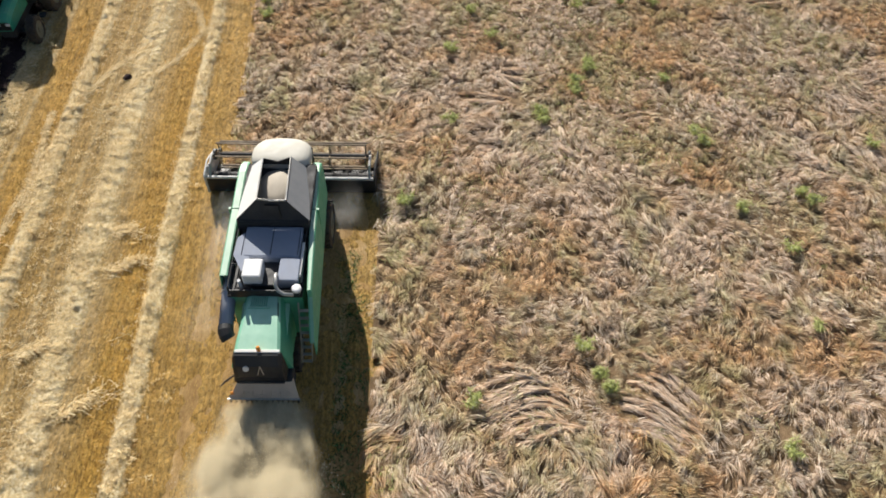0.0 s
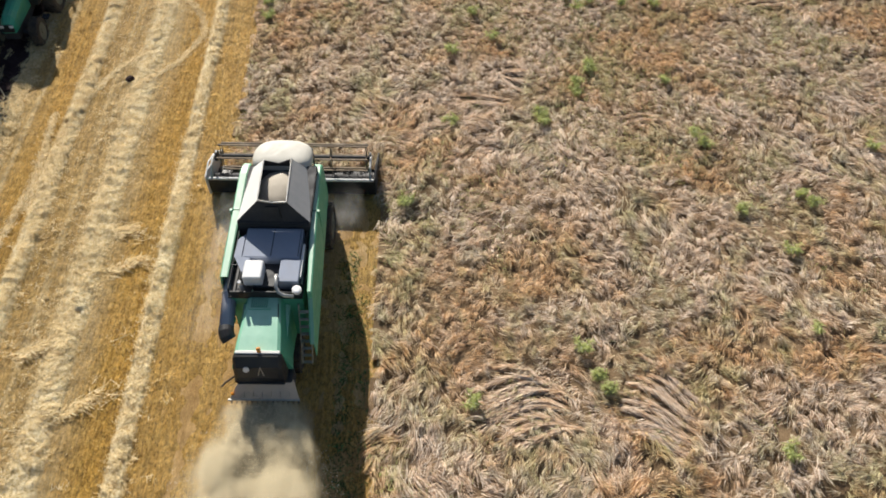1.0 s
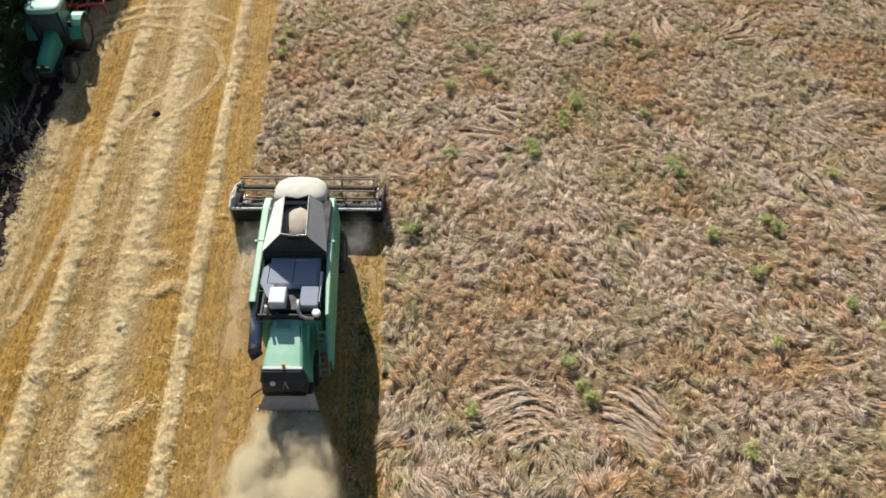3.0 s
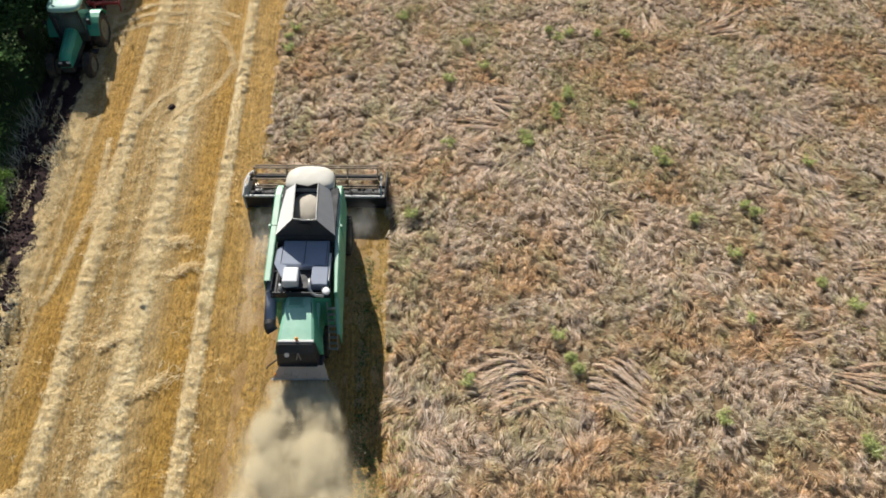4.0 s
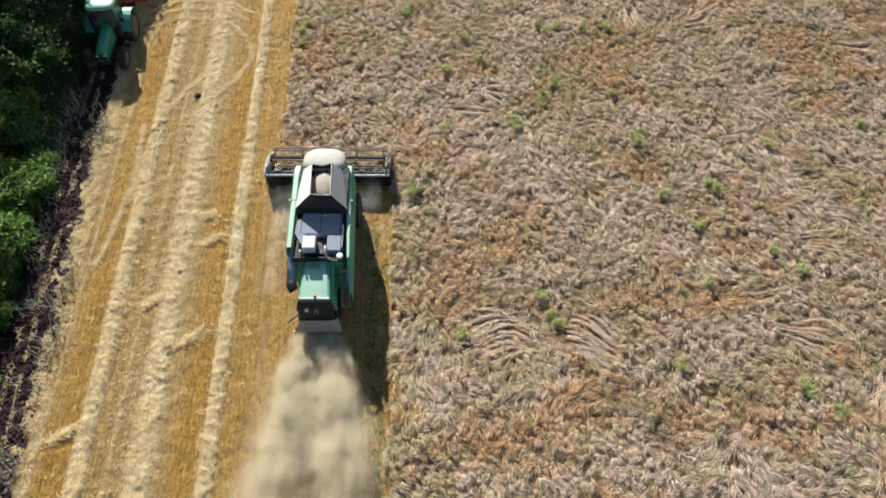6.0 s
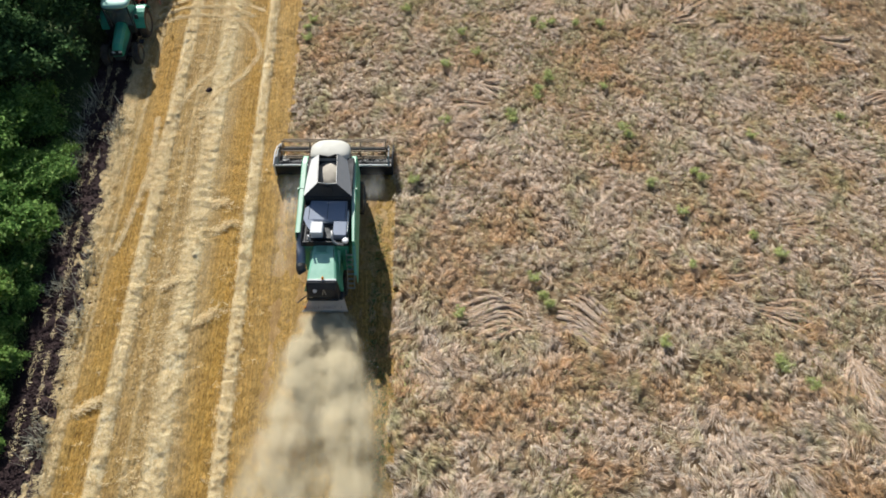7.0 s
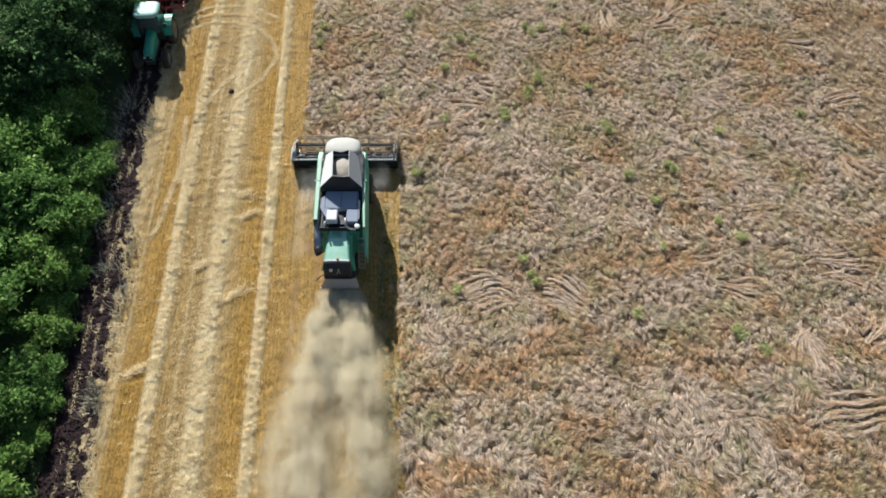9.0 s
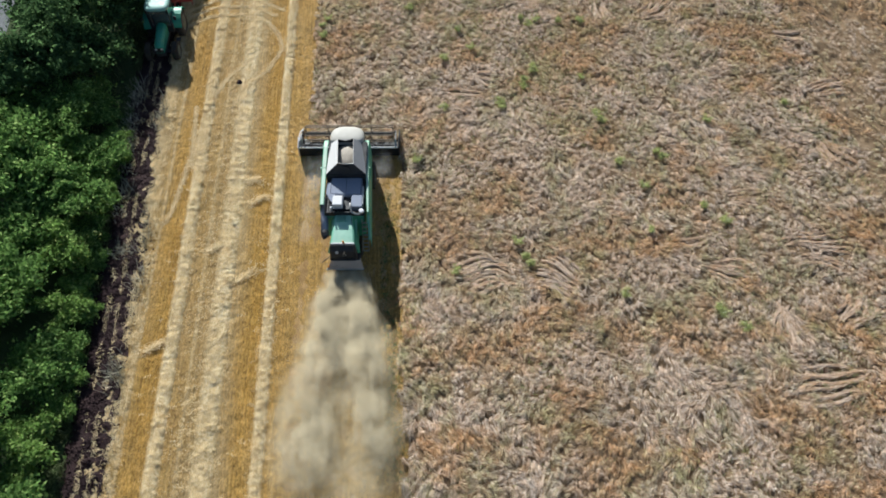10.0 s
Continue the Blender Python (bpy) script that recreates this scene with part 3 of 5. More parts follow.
def combed(x, y):
    """How far a place lies inside a bed of combed strands, 0 to 1."""
    g = np.zeros(len(x))
    for rx_, ry_, head, count, gap, length, bow, splay in ROPES:
        c, q = math.cos(radians(head + bow / 2)), math.sin(radians(head + bow / 2))
        u, v = ((x - rx_) * c + (y - ry_) * q) / (length * 0.52), (-(x - rx_) * q + (y - ry_) * c) / (count * gap * 0.58)
        g = np.maximum(g, np.clip(2.6 * (1 - np.sqrt(u * u + v * v)), 0, 1))
    return g


def lay(x, y):
    """The way the stalks lie (angle), and how smoothly they are combed (0 to 1)."""
    a = -1.45 + 1.35 * (lattice(x, y, 6.0, 51) - 0.5) * 2 + 1.1 * (lattice(x, y, 1.7, 52) - 0.5) * 2 + 1.0 * (lattice(x, y, 0.6, 53) - 0.5) * 2
    return a, np.clip((lattice(x, y, 3.2, 54) - 0.62) * 2.4, 0, 0.6)


def lodged_crop(x0, x1, y0, y1, locks_per_m2, stalks, name, label):
    """Locks of stalks that fan out from a shared foot, bent down the way the wind laid them."""
    lx, ly = scatter(x0, x1, y0, y1, locks_per_m2)
    ok = in_crop(lx, ly) & (rng.random(len(lx)) > 0.5 * combed(lx, ly))
    lx, ly = lx[ok], ly[ok]
    ang, comb = lay(lx, ly)
    ang = ang + rng.normal(0, 0.55, len(lx)) * (1 - 0.8 * comb)
    long = rng.uniform(0.22, 0.46, len(lx)) * (1 + 0.9 * comb)
    curl = rng.normal(0, 0.09, len(lx)) * (1 - 0.4 * comb)
    high = rng.uniform(0.03, 0.15, len(lx)) * (1 - 0.4 * comb)
    up = rng.uniform(-0.09, 0.06, len(lx)) - 0.08 * combed(lx, ly)
    thick = rng.uniform(0.04, 0.085, len(lx))
    i = np.repeat(np.arange(len(lx)), stalks)
    k = len(i)
    spread = np.clip(rng.normal(0, 0.8, k), -1.7, 1.7)
    a = ang[i] + spread * (0.15 - 0.07 * comb[i]) + rng.normal(0, 0.06, k)
    w = np.stack([np.cos(a), np.sin(a), np.zeros(k)], -1)
    across = np.stack([-np.sin(ang[i]), np.cos(ang[i])], -1)
    foot = np.stack([lx[i], ly[i]], -1) + across * (spread * thick[i])[:, None] + rng.normal(0, 0.03, (k, 2)) - np.stack([np.cos(ang), np.sin(ang)], -1)[i] * (long * 0.45)[i][:, None]
    z = (crop_relief(lx, ly) * 0.9 + up)[i] + 0.07 * (1 - spread ** 2 / 2) + rng.normal(0, 0.012, k)
    root = np.column_stack([foot, z])
    lift = high[i] * rng.uniform(0.85, 1.15, k)
    strips(name, root, w, tilted_sides(rng, w, 0.5), None, long[i] * rng.uniform(0.7, 1.15, k), rng.uniform(0.008, 0.024, k), curl[i] + rng.normal(0, 0.05, k),
           lift * 1.5, lift * rng.uniform(0.9, 1.9, k), 3, M_CROP, label, "crop")


def combed_strands():
    """Thick strands of stalks lying side by side with deep gaps between them."""
    roots, ways, longs = [], [], []
    for rx_, ry_, head, count, gap, length, bow, splay in ROPES:
        h0 = radians(head)
        side0 = np.array([-math.sin(h0 + radians(bow / 2)), math.cos(h0 + radians(bow / 2))])
        count, gap = int(count * 1.25), gap * 0.80
        phase = rng.uniform(0, 6)
        for j in range(count):
            v = j - (count - 1) / 2
            run = length * rng.uniform(0.5, 1.05) * (1 - 0.3 * abs(v) / count)
            s = np.arange(0, run, 0.06)
            ang = h0 + radians(splay) * v / max(1, count) * 2 + radians(bow) * s / length + 0.18 * np.sin(s * 2.2 + phase + 0.25 * v) + rng.normal(0, 0.05)
            path = np.cumsum(np.stack([np.cos(ang), np.sin(ang)], -1) * 0.06, 0)
            mid = path[len(path) // 2]
            path = path - mid + np.array([rx_, ry_]) + side0 * (v * gap + rng.normal(0, 0.03)) + rng.normal(0, 0.08, 2)
            k = int(run * 125)
            i = rng.integers(0, len(s), k)
            u = np.clip(rng.normal(0, 0.5, k), -1, 1)
            t = s[i] / run
            half = (0.085 + 0.03 * rng.random()) * (0.55 + 0.45 * np.sin(math.pi * np.clip(t * 0.9 + 0.08, 0, 1)))
            a = ang[i] + rng.normal(0, 0.18, k) - u * 0.06
            p = path[i] + np.stack([-np.sin(ang[i]), np.cos(ang[i])], -1) * (u * half)[:, None]
            crown = 0.11 + 0.07 * rng.random()
            z = crop_relief(p[:, 0], p[:, 1]) * 0.45 + 0.06 + crown * np.sqrt(1 - u * u * 0.96) * np.sin(math.pi * np.clip(t * 0.8 + 0.14, 0, 1)) + rng.normal(0, 0.012, k)
            w = np.stack([np.cos(a), np.sin(a), rng.normal(0, 0.05, k)], -1)
            roots.append(np.column_stack([p, z]))
            ways.append(w)
            longs.append(rng.uniform(0.25, 0.55, k))
    root, way, long = np.concatenate(roots), np.concatenate(ways), np.concatenate(longs)
    ok = in_crop(root[:, 0], root[:, 1])
    root, way, long = root[ok], way[ok], long[ok]
    k = len(root)
    flat = np.zeros(k)
    strips("combed_strands", root, way, tilted_sides(rng, way, 0.4), None, long, rng.uniform(0.012, 0.028, k), rng.normal(0, 0.03, k), flat + 0.02, flat + 0.05, 3, M_ROPE,
           "pale strands of lodged stalks combed together by wind", "crop")


CROP_LABEL = "lodged ripe grain crop lying in tangled straw-coloured swirls"
lodged_crop(-4.5, 31.0, -20.5, 18.0, 27, 11, "lodged_crop", CROP_LABEL)
combed_strands()
lodged_crop(31.0, 41.0, -24.0, 24.0, 13, 8, "lodged_crop_margin", CROP_LABEL)
lodged_crop(-4.5, 31.0, 18.0, 26.0, 20, 9, "lodged_crop_headland", CROP_LABEL)
lodged_crop(2.0, 31.0, -39.5, -20.5, 14, 7, "lodged_crop_headland", CROP_LABEL)


def undergrowth():
    """Fine green shoots that grow up in patches between the fallen stalks."""
    x, y = scatter(-3.5, 31.0, -20.0, 20.0, 60)
    patch = lattice(x, y, 3.6, 221) * 0.6 + lattice(x, y, 1.0, 222) * 0.4
    keep = in_crop(x, y) & (rng.random(len(x)) < np.clip((patch - 0.50) * 3.0, 0.01, 1))
    x, y = x[keep], y[keep]
    k = len(x)
    a = rng.uniform(0, math.tau, k)
    w = np.stack([np.cos(a) * 0.9, np.sin(a) * 0.9, rng.uniform(0.3, 1.0, k)], -1)
    z = np.zeros(k)
    strips("undergrowth", np.column_stack([x, y, crop_relief(x, y) * 0.9 + 0.05]), w, tilted_sides(rng, w, 0.5), None, rng.uniform(0.10, 0.26, k), rng.uniform(0.012, 0.03, k),
           rng.normal(0, 0.05, k), z, rng.uniform(0.0, 0.1, k), 2, M_WEED, "fine green shoots growing through the lodged crop", "weeds")


undergrowth()


def stubble():
    """Short cut stalks in drilled rows."""
    rows = np.arange(-11.9, 3.8, 0.19)
    y = np.arange(-21.5, 18.0, 0.036)
    gx, gy = np.meshgrid(rows, y)
    gx, gy = gx.ravel(), gy.ravel()
    gx = gx + SLOPE * gy + rng.normal(0, 0.022, len(gx))
    gy = gy + rng.normal(0, 0.03, len(gy))
    gold = np.interp(gx - SLOPE * gy, [u for u, g in LANES], [g for u, g in LANES])
    keep = ~in_crop(gx, gy) & (rng.random(len(gx)) < (0.35 + 0.65 * lattice(gx, gy * 0.4, 0.7, 61)) * (0.35 + 0.65 * gold))
    gx, gy = gx[keep], gy[keep]
    k = len(gx)
    a = rng.uniform(0, math.tau, k)
    w = np.stack([np.cos(a) * 0.4, np.sin(a) * 0.4 - 0.1, np.ones(k)], -1)
    w /= np.linalg.norm(w, axis=1)[:, None]
    b = rng.uniform(0, math.pi, k)
    side = np.stack([np.cos(b), np.sin(b), np.zeros(k)], -1)
    z = np.zeros(k)
    strips("stubble", np.column_stack([gx, gy, np.where(gx - SLOPE * gy < -2.95, stubble_height(gx, gy) - 0.05, 0.01)]), w, side, None, rng.uniform(0.09, 0.20, k), rng.uniform(0.012, 0.026, k), z, z, z, 2, M_STUBBLE,
           "short golden stubble stalks in drilled rows", "stubble")


stubble()


def swath(name, x0, half, per_m2, label, y0=-26.0, y1=26.0, high=0.12, material=M_SWATH, seed=70, gaps=0.25, bed=None, leaning=0.0):
    """Threshed straw or chaff left in a line by an earlier pass."""
    k = int((y1 - y0) * half * 2 * per_m2)
    y = rng.uniform(y0, y1, k)
    wide = half * (0.8 + 0.4 * lattice(y, y * 0, 2.2, seed))
    u = rng.normal(0, 0.45, k)
    x = row_x(x0, y) + leaning * lean(y) + u * wide + (lattice(y, y * 0 + 5, 4.0, seed + 1) - 0.5) * half * 0.3
    keep = (lattice(x, y, 0.55, seed + 2) > gaps * (0.4 + np.abs(u))) & ~in_crop(x, y)
    x, y, u = x[keep], y[keep], u[keep]
    k = len(x)
    a = rng.uniform(0, math.tau, k)
    tip = rng.normal(0, 0.10, k)
    w = np.stack([np.cos(a), np.sin(a), tip], -1)
    z = 0.05 + high * 0.7 * np.exp(-u * u * 2) * (0.3 + lattice(x, y, 0.3, seed + 3)) * rng.uniform(0.3, 1.0, k)
    if bed:
        z = z + bed(x, y)
    elif x0 < -3:
        z = z + stubble_height(x, y) - 0.03
    strips(name, np.column_stack([x, y, z]), w, tilted_sides(rng, w, 0.7), None, rng.uniform(0.05, 0.19, k), rng.uniform(0.008, 0.020, k), rng.normal(0, 0.03, k),
           z * 0 + 0.01, z * 0 + 0.02, 2, material, label, "straw")



def track(points, half, per_m, label, high=0.02):
    """Loose straw raked together along a bent wheel track."""
    p = np.array(points, float)
    d = np.concatenate([[0], np.cumsum(np.linalg.norm(np.diff(p, axis=0), axis=1))])
    k = int(d[-1] * per_m)
    s = rng.uniform(0, d[-1], k)
    x, y = np.interp(s, d, p[:, 0]) + rng.normal(0, half * 0.5, k), np.interp(s, d, p[:, 1]) + rng.normal(0, half * 0.5, k)
    a = rng.uniform(0, math.tau, k)
    w = np.stack([np.cos(a), np.sin(a), rng.normal(0, 0.1, k)], -1)
    z = stubble_height(x, y) + 0.02 + rng.uniform(0, high, k)
    strips("straw_track", np.column_stack([x, y, z]), w, tilted_sides(rng, w, 0.6), None, rng.uniform(0.05, 0.18, k), rng.uniform(0.008, 0.02, k), rng.normal(0, 0.03, k), z * 0 + 0.01, z * 0 + 0.02, 2,
           M_SWATH, label, "straw")


TRACKS = [[(-12.2, 12.8), (-10.8, 13.9), (-8.6, 14.1), (-6.8, 13.4), (-5.8, 12.0), (-5.4, 10.6), (-6.2, 8.5), (-7.5, 7.0), (-8.0, 5.3)],
          [(-12.6, 14.3), (-10.6, 15.7), (-8.3, 15.9), (-5.7, 14.6)], [(-12.4, 13.6), (-10.7, 14.8), (-8.4, 15.0), (-6.2, 14.0)],
          [(-7.4, 9.6), (-8.7, 7.8), (-9.4, 6.0), (-9.7, 3.2), (-9.7, 0.1)], [(-10.3, 5.3), (-9.9, 1.4), (-10.3, -2.7), (-10.6, -3.9)]]
for pts in TRACKS:
    track(pts, 0.16, 420, "pale bent wheel track in the stubble")
HEAPS = [(-5.6, -2.3, 1.1, 0.3), (-7.6, -5.6, 1.0, 0.1), (-5.6, -7.4, 1.3, 0.5), (-6.0, -0.8, 0.8, -0.2), (-9.7, -11.6, 1.0, 0.3)]
for hx, hy, hl, rise in HEAPS:
    k = 330
    u, v = rng.normal(0, 0.36, k), rng.normal(0, 0.15, k)
    x, y = hx + u * hl + 0.3 * v, hy + v + u * rise + 0.12 * np.sin(u * 5)
    a = rng.normal(0.25, 0.6, k)
    w = np.stack([np.cos(a), np.sin(a), rng.normal(0, 0.12, k)], -1)
    strips("raked_straw", np.column_stack([x, y, stubble_height(x, y) + 0.02 + rng.uniform(0, 0.14, k) * np.exp(-u * u * 3)]), w, tilted_sides(rng, w, 0.6), None, rng.uniform(0.12, 0.36, k), rng.uniform(0.008, 0.022, k),
           rng.normal(0, 0.06, k), u * 0 + 0.02, u * 0 + 0.03, 3, M_SWATH, "pale raked straw lying across the stubble rows", "straw")
swath("straw_swath", -4.42, 0.40, 420, "narrow pale line of straw left on the stubble", seed=71)
swath("straw_swath", -7.0, 0.8, 300, "broad pale band of chopped straw on the stubble", seed=75, gaps=0.5)
swath("straw_swath", -9.25, 0.40, 420, "narrow pale line of straw left on the stubble", seed=79)
swath("straw_swath", -11.4, 0.5, 420, "thin pale straw along the field margin", seed=83, gaps=0.8, leaning=0.6)
swath("straw_swath", -7.6, 2.8, 35, "loose straw scattered over the stubble", seed=87, gaps=0.75, high=0.05)
swath("straw_swath", -2.2, 0.5, 220, "thin chaff lying on the fresh stubble", seed=91, y1=0.0, gaps=0.5, high=0.03)
swath("straw_swath", 0.3, 2.2, 120, "chaff lying on the fresh stubble behind the combine", seed=95, y1=-8.0, gaps=0.6, high=0.03)


def straw_clumps():
    """Small wads of chopped straw dropped over the old stubble."""
    n = 1800
    cx, cy = rng.uniform(-11.9, -3.3, n), rng.uniform(-21, 18, n)
    keep = rng.random(n) < np.clip((lattice(cx * 1.6, cy * 0.6, 1.4, 231) - 0.35) * 2.5, 0.08, 1)
    near = np.minimum(np.minimum(np.abs(cx + 4.42) / 0.45, np.abs(cx + 9.25) / 0.45), np.minimum(np.abs(cx + 7.4) / 1.1, np.abs(cx + 11.5) / 0.4))
    keep &= (near < 1) | (rng.random(n) < 0.15)
    cx, cy = cx[keep], cy[keep]
    cx = cx + SLOPE * cy
    i = np.repeat(np.arange(len(cx)), 13)
    k = len(i)
    wide = rng.uniform(0.04, 0.11, len(cx))[i]
    x, y = cx[i] + rng.normal(0, 1, k) * wide * 1.3, cy[i] + rng.normal(0, 1, k) * wide
    ok = ~in_crop(x, y)
    x, y, wide = x[ok], y[ok], wide[ok]
    k = len(x)
    a = rng.uniform(0, math.tau, k)
    w = np.stack([np.cos(a), np.sin(a), rng.normal(0, 0.25, k)], -1)
    z = stubble_height(x, y) + 0.02 + wide * rng.uniform(0.1, 1.2, k)
    strips("straw_clumps", np.column_stack([x, y, z]), w, tilted_sides(rng, w, 0.8), None, rng.uniform(0.06, 0.20, k), rng.uniform(0.012, 0.028, k), rng.normal(0, 0.04, k), z * 0 + 0.02, z * 0 + 0.04, 2,
           M_SWATH, "small pale wads of chopped straw on the stubble", "straw")


straw_clumps()


def shoots():
    """Low dark weeds added to fresh stubble, deepening the shade along the crop edge."""
    y = rng.uniform(-19, -1.5, 7000)
    x = 2.15 - 0.03 * y + rng.normal(0, 0.4, len(y))
    keep = (lattice(x, y, 0.5, 225) > 0.35) & (x < 2.9 - 0.03 * y) & (x > 1.5 - 0.03 * y)
    x, y = x[keep], y[keep]
    k = len(x)
    a = rng.uniform(0, math.tau, k)
    w = np.stack([np.cos(a) * 0.8, np.sin(a) * 0.8, np.ones(k) * 0.6], -1)
    z = np.zeros(k)
    strips("shade_weeds", np.column_stack([x, y, z + 0.07]), w, tilted_sides(rng, w, 0.5), None, rng.uniform(0.08, 0.22, k), rng.uniform(0.02, 0.05, k), rng.normal(0, 0.04, k), z,
           rng.uniform(0, 0.08, k), 2, M_LEAF_DARK, "low dark green weeds added to deepen the shade along the crop edge", "weeds")


shoots()


def earth_lump(m, size):
    """A lump of dark earth, uneven and flattened below."""
    bm = bmesh.new()
    bmesh.ops.create_icosphere(bm, subdivisions=2, radius=1.0)
    for v in bm.verts:
        k = 1 + 0.35 * noise.noise(v.co * 1.7)
        v.co = Vector((v.co.x * 1.2 * k, v.co.y * k, max(-0.35, v.co.z * 0.75 * k))) * size
    ob = part("earth_lump", bm, M_PLOUGH)
    ob.matrix_world = m
    tagged(ob, "lump of dark earth lying on the stubble", "earth lump")


earth_lump(pose(-7.87, 7.4, 0.13, 0, 0, 30), 0.17)


def clods():
    """Lumps of dark earth and pale trash on the tilled strip."""
    k = 9000
    y = rng.uniform(-26, 26, k)
    x = row_x(-12.95, y) + lean(y) + rng.normal(0, 0.62, k)
    z = clod_height(x, y)
    r = rng.uniform(0.03, 0.10, k)
    octa = np.array([(1, 0, 0), (0, 1, 0), (-1, 0, 0), (0, -1, 0), (0, 0, 0.8), (0, 0, -0.8)], float)
    v = octa[None] * rng.uniform(0.6, 1.3, (k, 6, 1)) * r[:, None, None] + np.column_stack([x, y, z])[:, None]
    f = np.array([(0, 1, 4), (1, 2, 4), (2, 3, 4), (3, 0, 4), (1, 0, 5), (2, 1, 5), (3, 2, 5), (0, 3, 5)])
    tagged(sheet("soil_clods", v.reshape(-1, 3), (np.arange(k)[:, None, None] * 6 + f[None]).reshape(-1, 3), M_PLOUGH), "dark crumbly clods of tilled earth", "soil", kind="stuff")


clods()
swath("straw_swath", -12.65, 0.30, 200, "bits of pale straw lying on dark tilled soil", seed=99, gaps=0.8, high=0.08, bed=clod_height, leaning=1.0)
swath("straw_swath", -13.2, 0.35, 160, "bits of pale straw lying on dark tilled soil", seed=111, gaps=0.8, high=0.08, bed=clod_height, leaning=1.0)
swath("straw_swath", -11.9, 0.55, 420, "dry grey-tan grass and straw beside the tilled strip", seed=103, gaps=0.55, high=0.2, leaning=1.0)

# ---- combine harvester ----
combine = thing("combine_harvester", Matrix.Identity(4), "green combine harvester with cream cab roof cutting a lodged crop", "combine harvester")


def both(fn):
    for s in (-1, 1):
        fn(s)


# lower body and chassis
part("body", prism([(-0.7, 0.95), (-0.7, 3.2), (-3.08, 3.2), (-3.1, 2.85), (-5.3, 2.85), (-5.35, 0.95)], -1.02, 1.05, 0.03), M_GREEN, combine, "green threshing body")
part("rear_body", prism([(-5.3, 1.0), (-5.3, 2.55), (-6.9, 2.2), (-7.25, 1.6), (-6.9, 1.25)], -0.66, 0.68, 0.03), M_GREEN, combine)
part("axle", tube([(-1.2, -0.95, 0.80), (1.2, -0.95, 0.80)], 0.14), M_DARKSHEET, combine)
part("rear_axle", tube([(-0.8, -5.8, 0.58), (0.8, -5.8, 0.58)], 0.1), M_DARKSHEET, combine)
for x in (-1.16, 1.14):
    wheel(combine, x, -0.95, 0.80, 0.46, M_RIM)
for x in (-0.66, 0.66):
    wheel(combine, x, -5.8, 0.58, 0.36, M_RIM, 14)


def side_panel(s):
    """Folded side covers, two to a side: a flat top strip, a sharp fold and a face that leans out a little."""
    def ring(y, cut=None):
        u = -0.9 - y
        inner, outer = (0.97 + 0.068 * u, 1.19 + 0.040 * u) if s > 0 else (1.14 - 0.015 * u, 1.37 - 0.022 * u)
        top = 3.30 - 0.02 * u - max(0.0, 0.75 * (y + 0.9)) ** 2
        prof = [(inner, top), (outer - 0.04, top), (outer, top - 0.05), (outer + 0.03, top - 0.5), (outer + 0.045, top - 1.1), (outer + 0.04, 1.55)]
        if cut:
            prof = [(x, min(z, cut)) for x, z in prof]
        return [Vector((s * x, y, z)) for x, z in prof] + [Vector((s * (x - 0.035), y, z - 0.025)) for x, z in reversed(prof)]

    part("side_panel", loft([ring(y) for y in (-0.25, -0.5, -0.9, -1.6, -2.38)]), M_PANEL, combine, "green side panel with its top strip painted sunlit pale")
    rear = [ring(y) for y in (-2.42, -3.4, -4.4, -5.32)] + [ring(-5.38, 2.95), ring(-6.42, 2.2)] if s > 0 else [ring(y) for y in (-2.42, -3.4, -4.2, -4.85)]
    part("side_panel", loft(rear), M_PANEL, combine, "green side panel with its top strip painted sunlit pale")
    x = 1.28 if s > 0 else -1.36
    part("panel_rail", box(x - 0.05, x + 0.03, -2.45, -2.36, 2.6, 3.29, 0.008), M_PANEL, combine)


both(side_panel)

# grain tank with hinged covers opened to a roof round the filling hole
tank = part("grain_tank", prism([(-0.72, 2.6), (-0.72, 3.48), (-3.12, 3.48), (-3.12, 2.6)], -1.02, 1.10, 0.02), M_DARKSHEET, combine, "dark grain tank")
LF, LB = Vector((-1.06, -0.80, 3.50)), Vector((-1.03, -3.08, 3.55))
RF, RB = Vector((0.99, -0.80, 3.50)), Vector((1.13, -3.08, 3.53))
lf, lb, rf, rb = Vector((-0.48, -0.92, 3.93)), Vector((-0.34, -2.88, 4.25)), Vector((0.37, -0.88, 3.96)), Vector((0.50, -2.90, 4.22))
for corner, a, b, c in ((LF, lf, lb, LB), (RF, rf, rb, RB)):
    nrm = (b - a).cross(c - a).normalized()
    corner -= nrm * nrm.dot(corner - a)
part("tank_cover", plate([LF, lf, lb, LB], 0.025), M_GREY, tank, "grey sheet metal cover")
# right slope faces away from the sun; its shade is in the sheet colour
part("tank_cover", plate([RF, rf, rb, RB], 0.025), M_GREY_SHADED, tank, "grey sheet metal cover darkened for its shaded side")
part("tank_cover", plate([LB, lb, rb, RB], 0.025), M_DARKSHEET, tank, "dark rear cover")
part("tank_cover", plate([LF, lf, Vector((-0.06, -0.86, 3.74)), rf, RF], 0.025), M_DARKSHEET, tank, "dark front cover with a notched edge")
part("cover_edge", tube([lf, lb], 0.022, 8), M_STEEL, tank)
part("cover_edge", tube([rf, rb], 0.022, 8), M_STEEL, tank)
part("cover_edge", tube([lb, lb * 0.5 + rb * 0.5 + Vector((0, -0.02, -0.03)), rb], 0.026, 8), M_STEEL, tank)
part("cover_brace", plate([(-0.22, -3.08, 3.66), (0.32, -3.08, 3.66), (0.26, -3.0, 4.10), (-0.12, -3.0, 4.10)], 0.03), M_BLACK, tank, "black window in the rear cover")
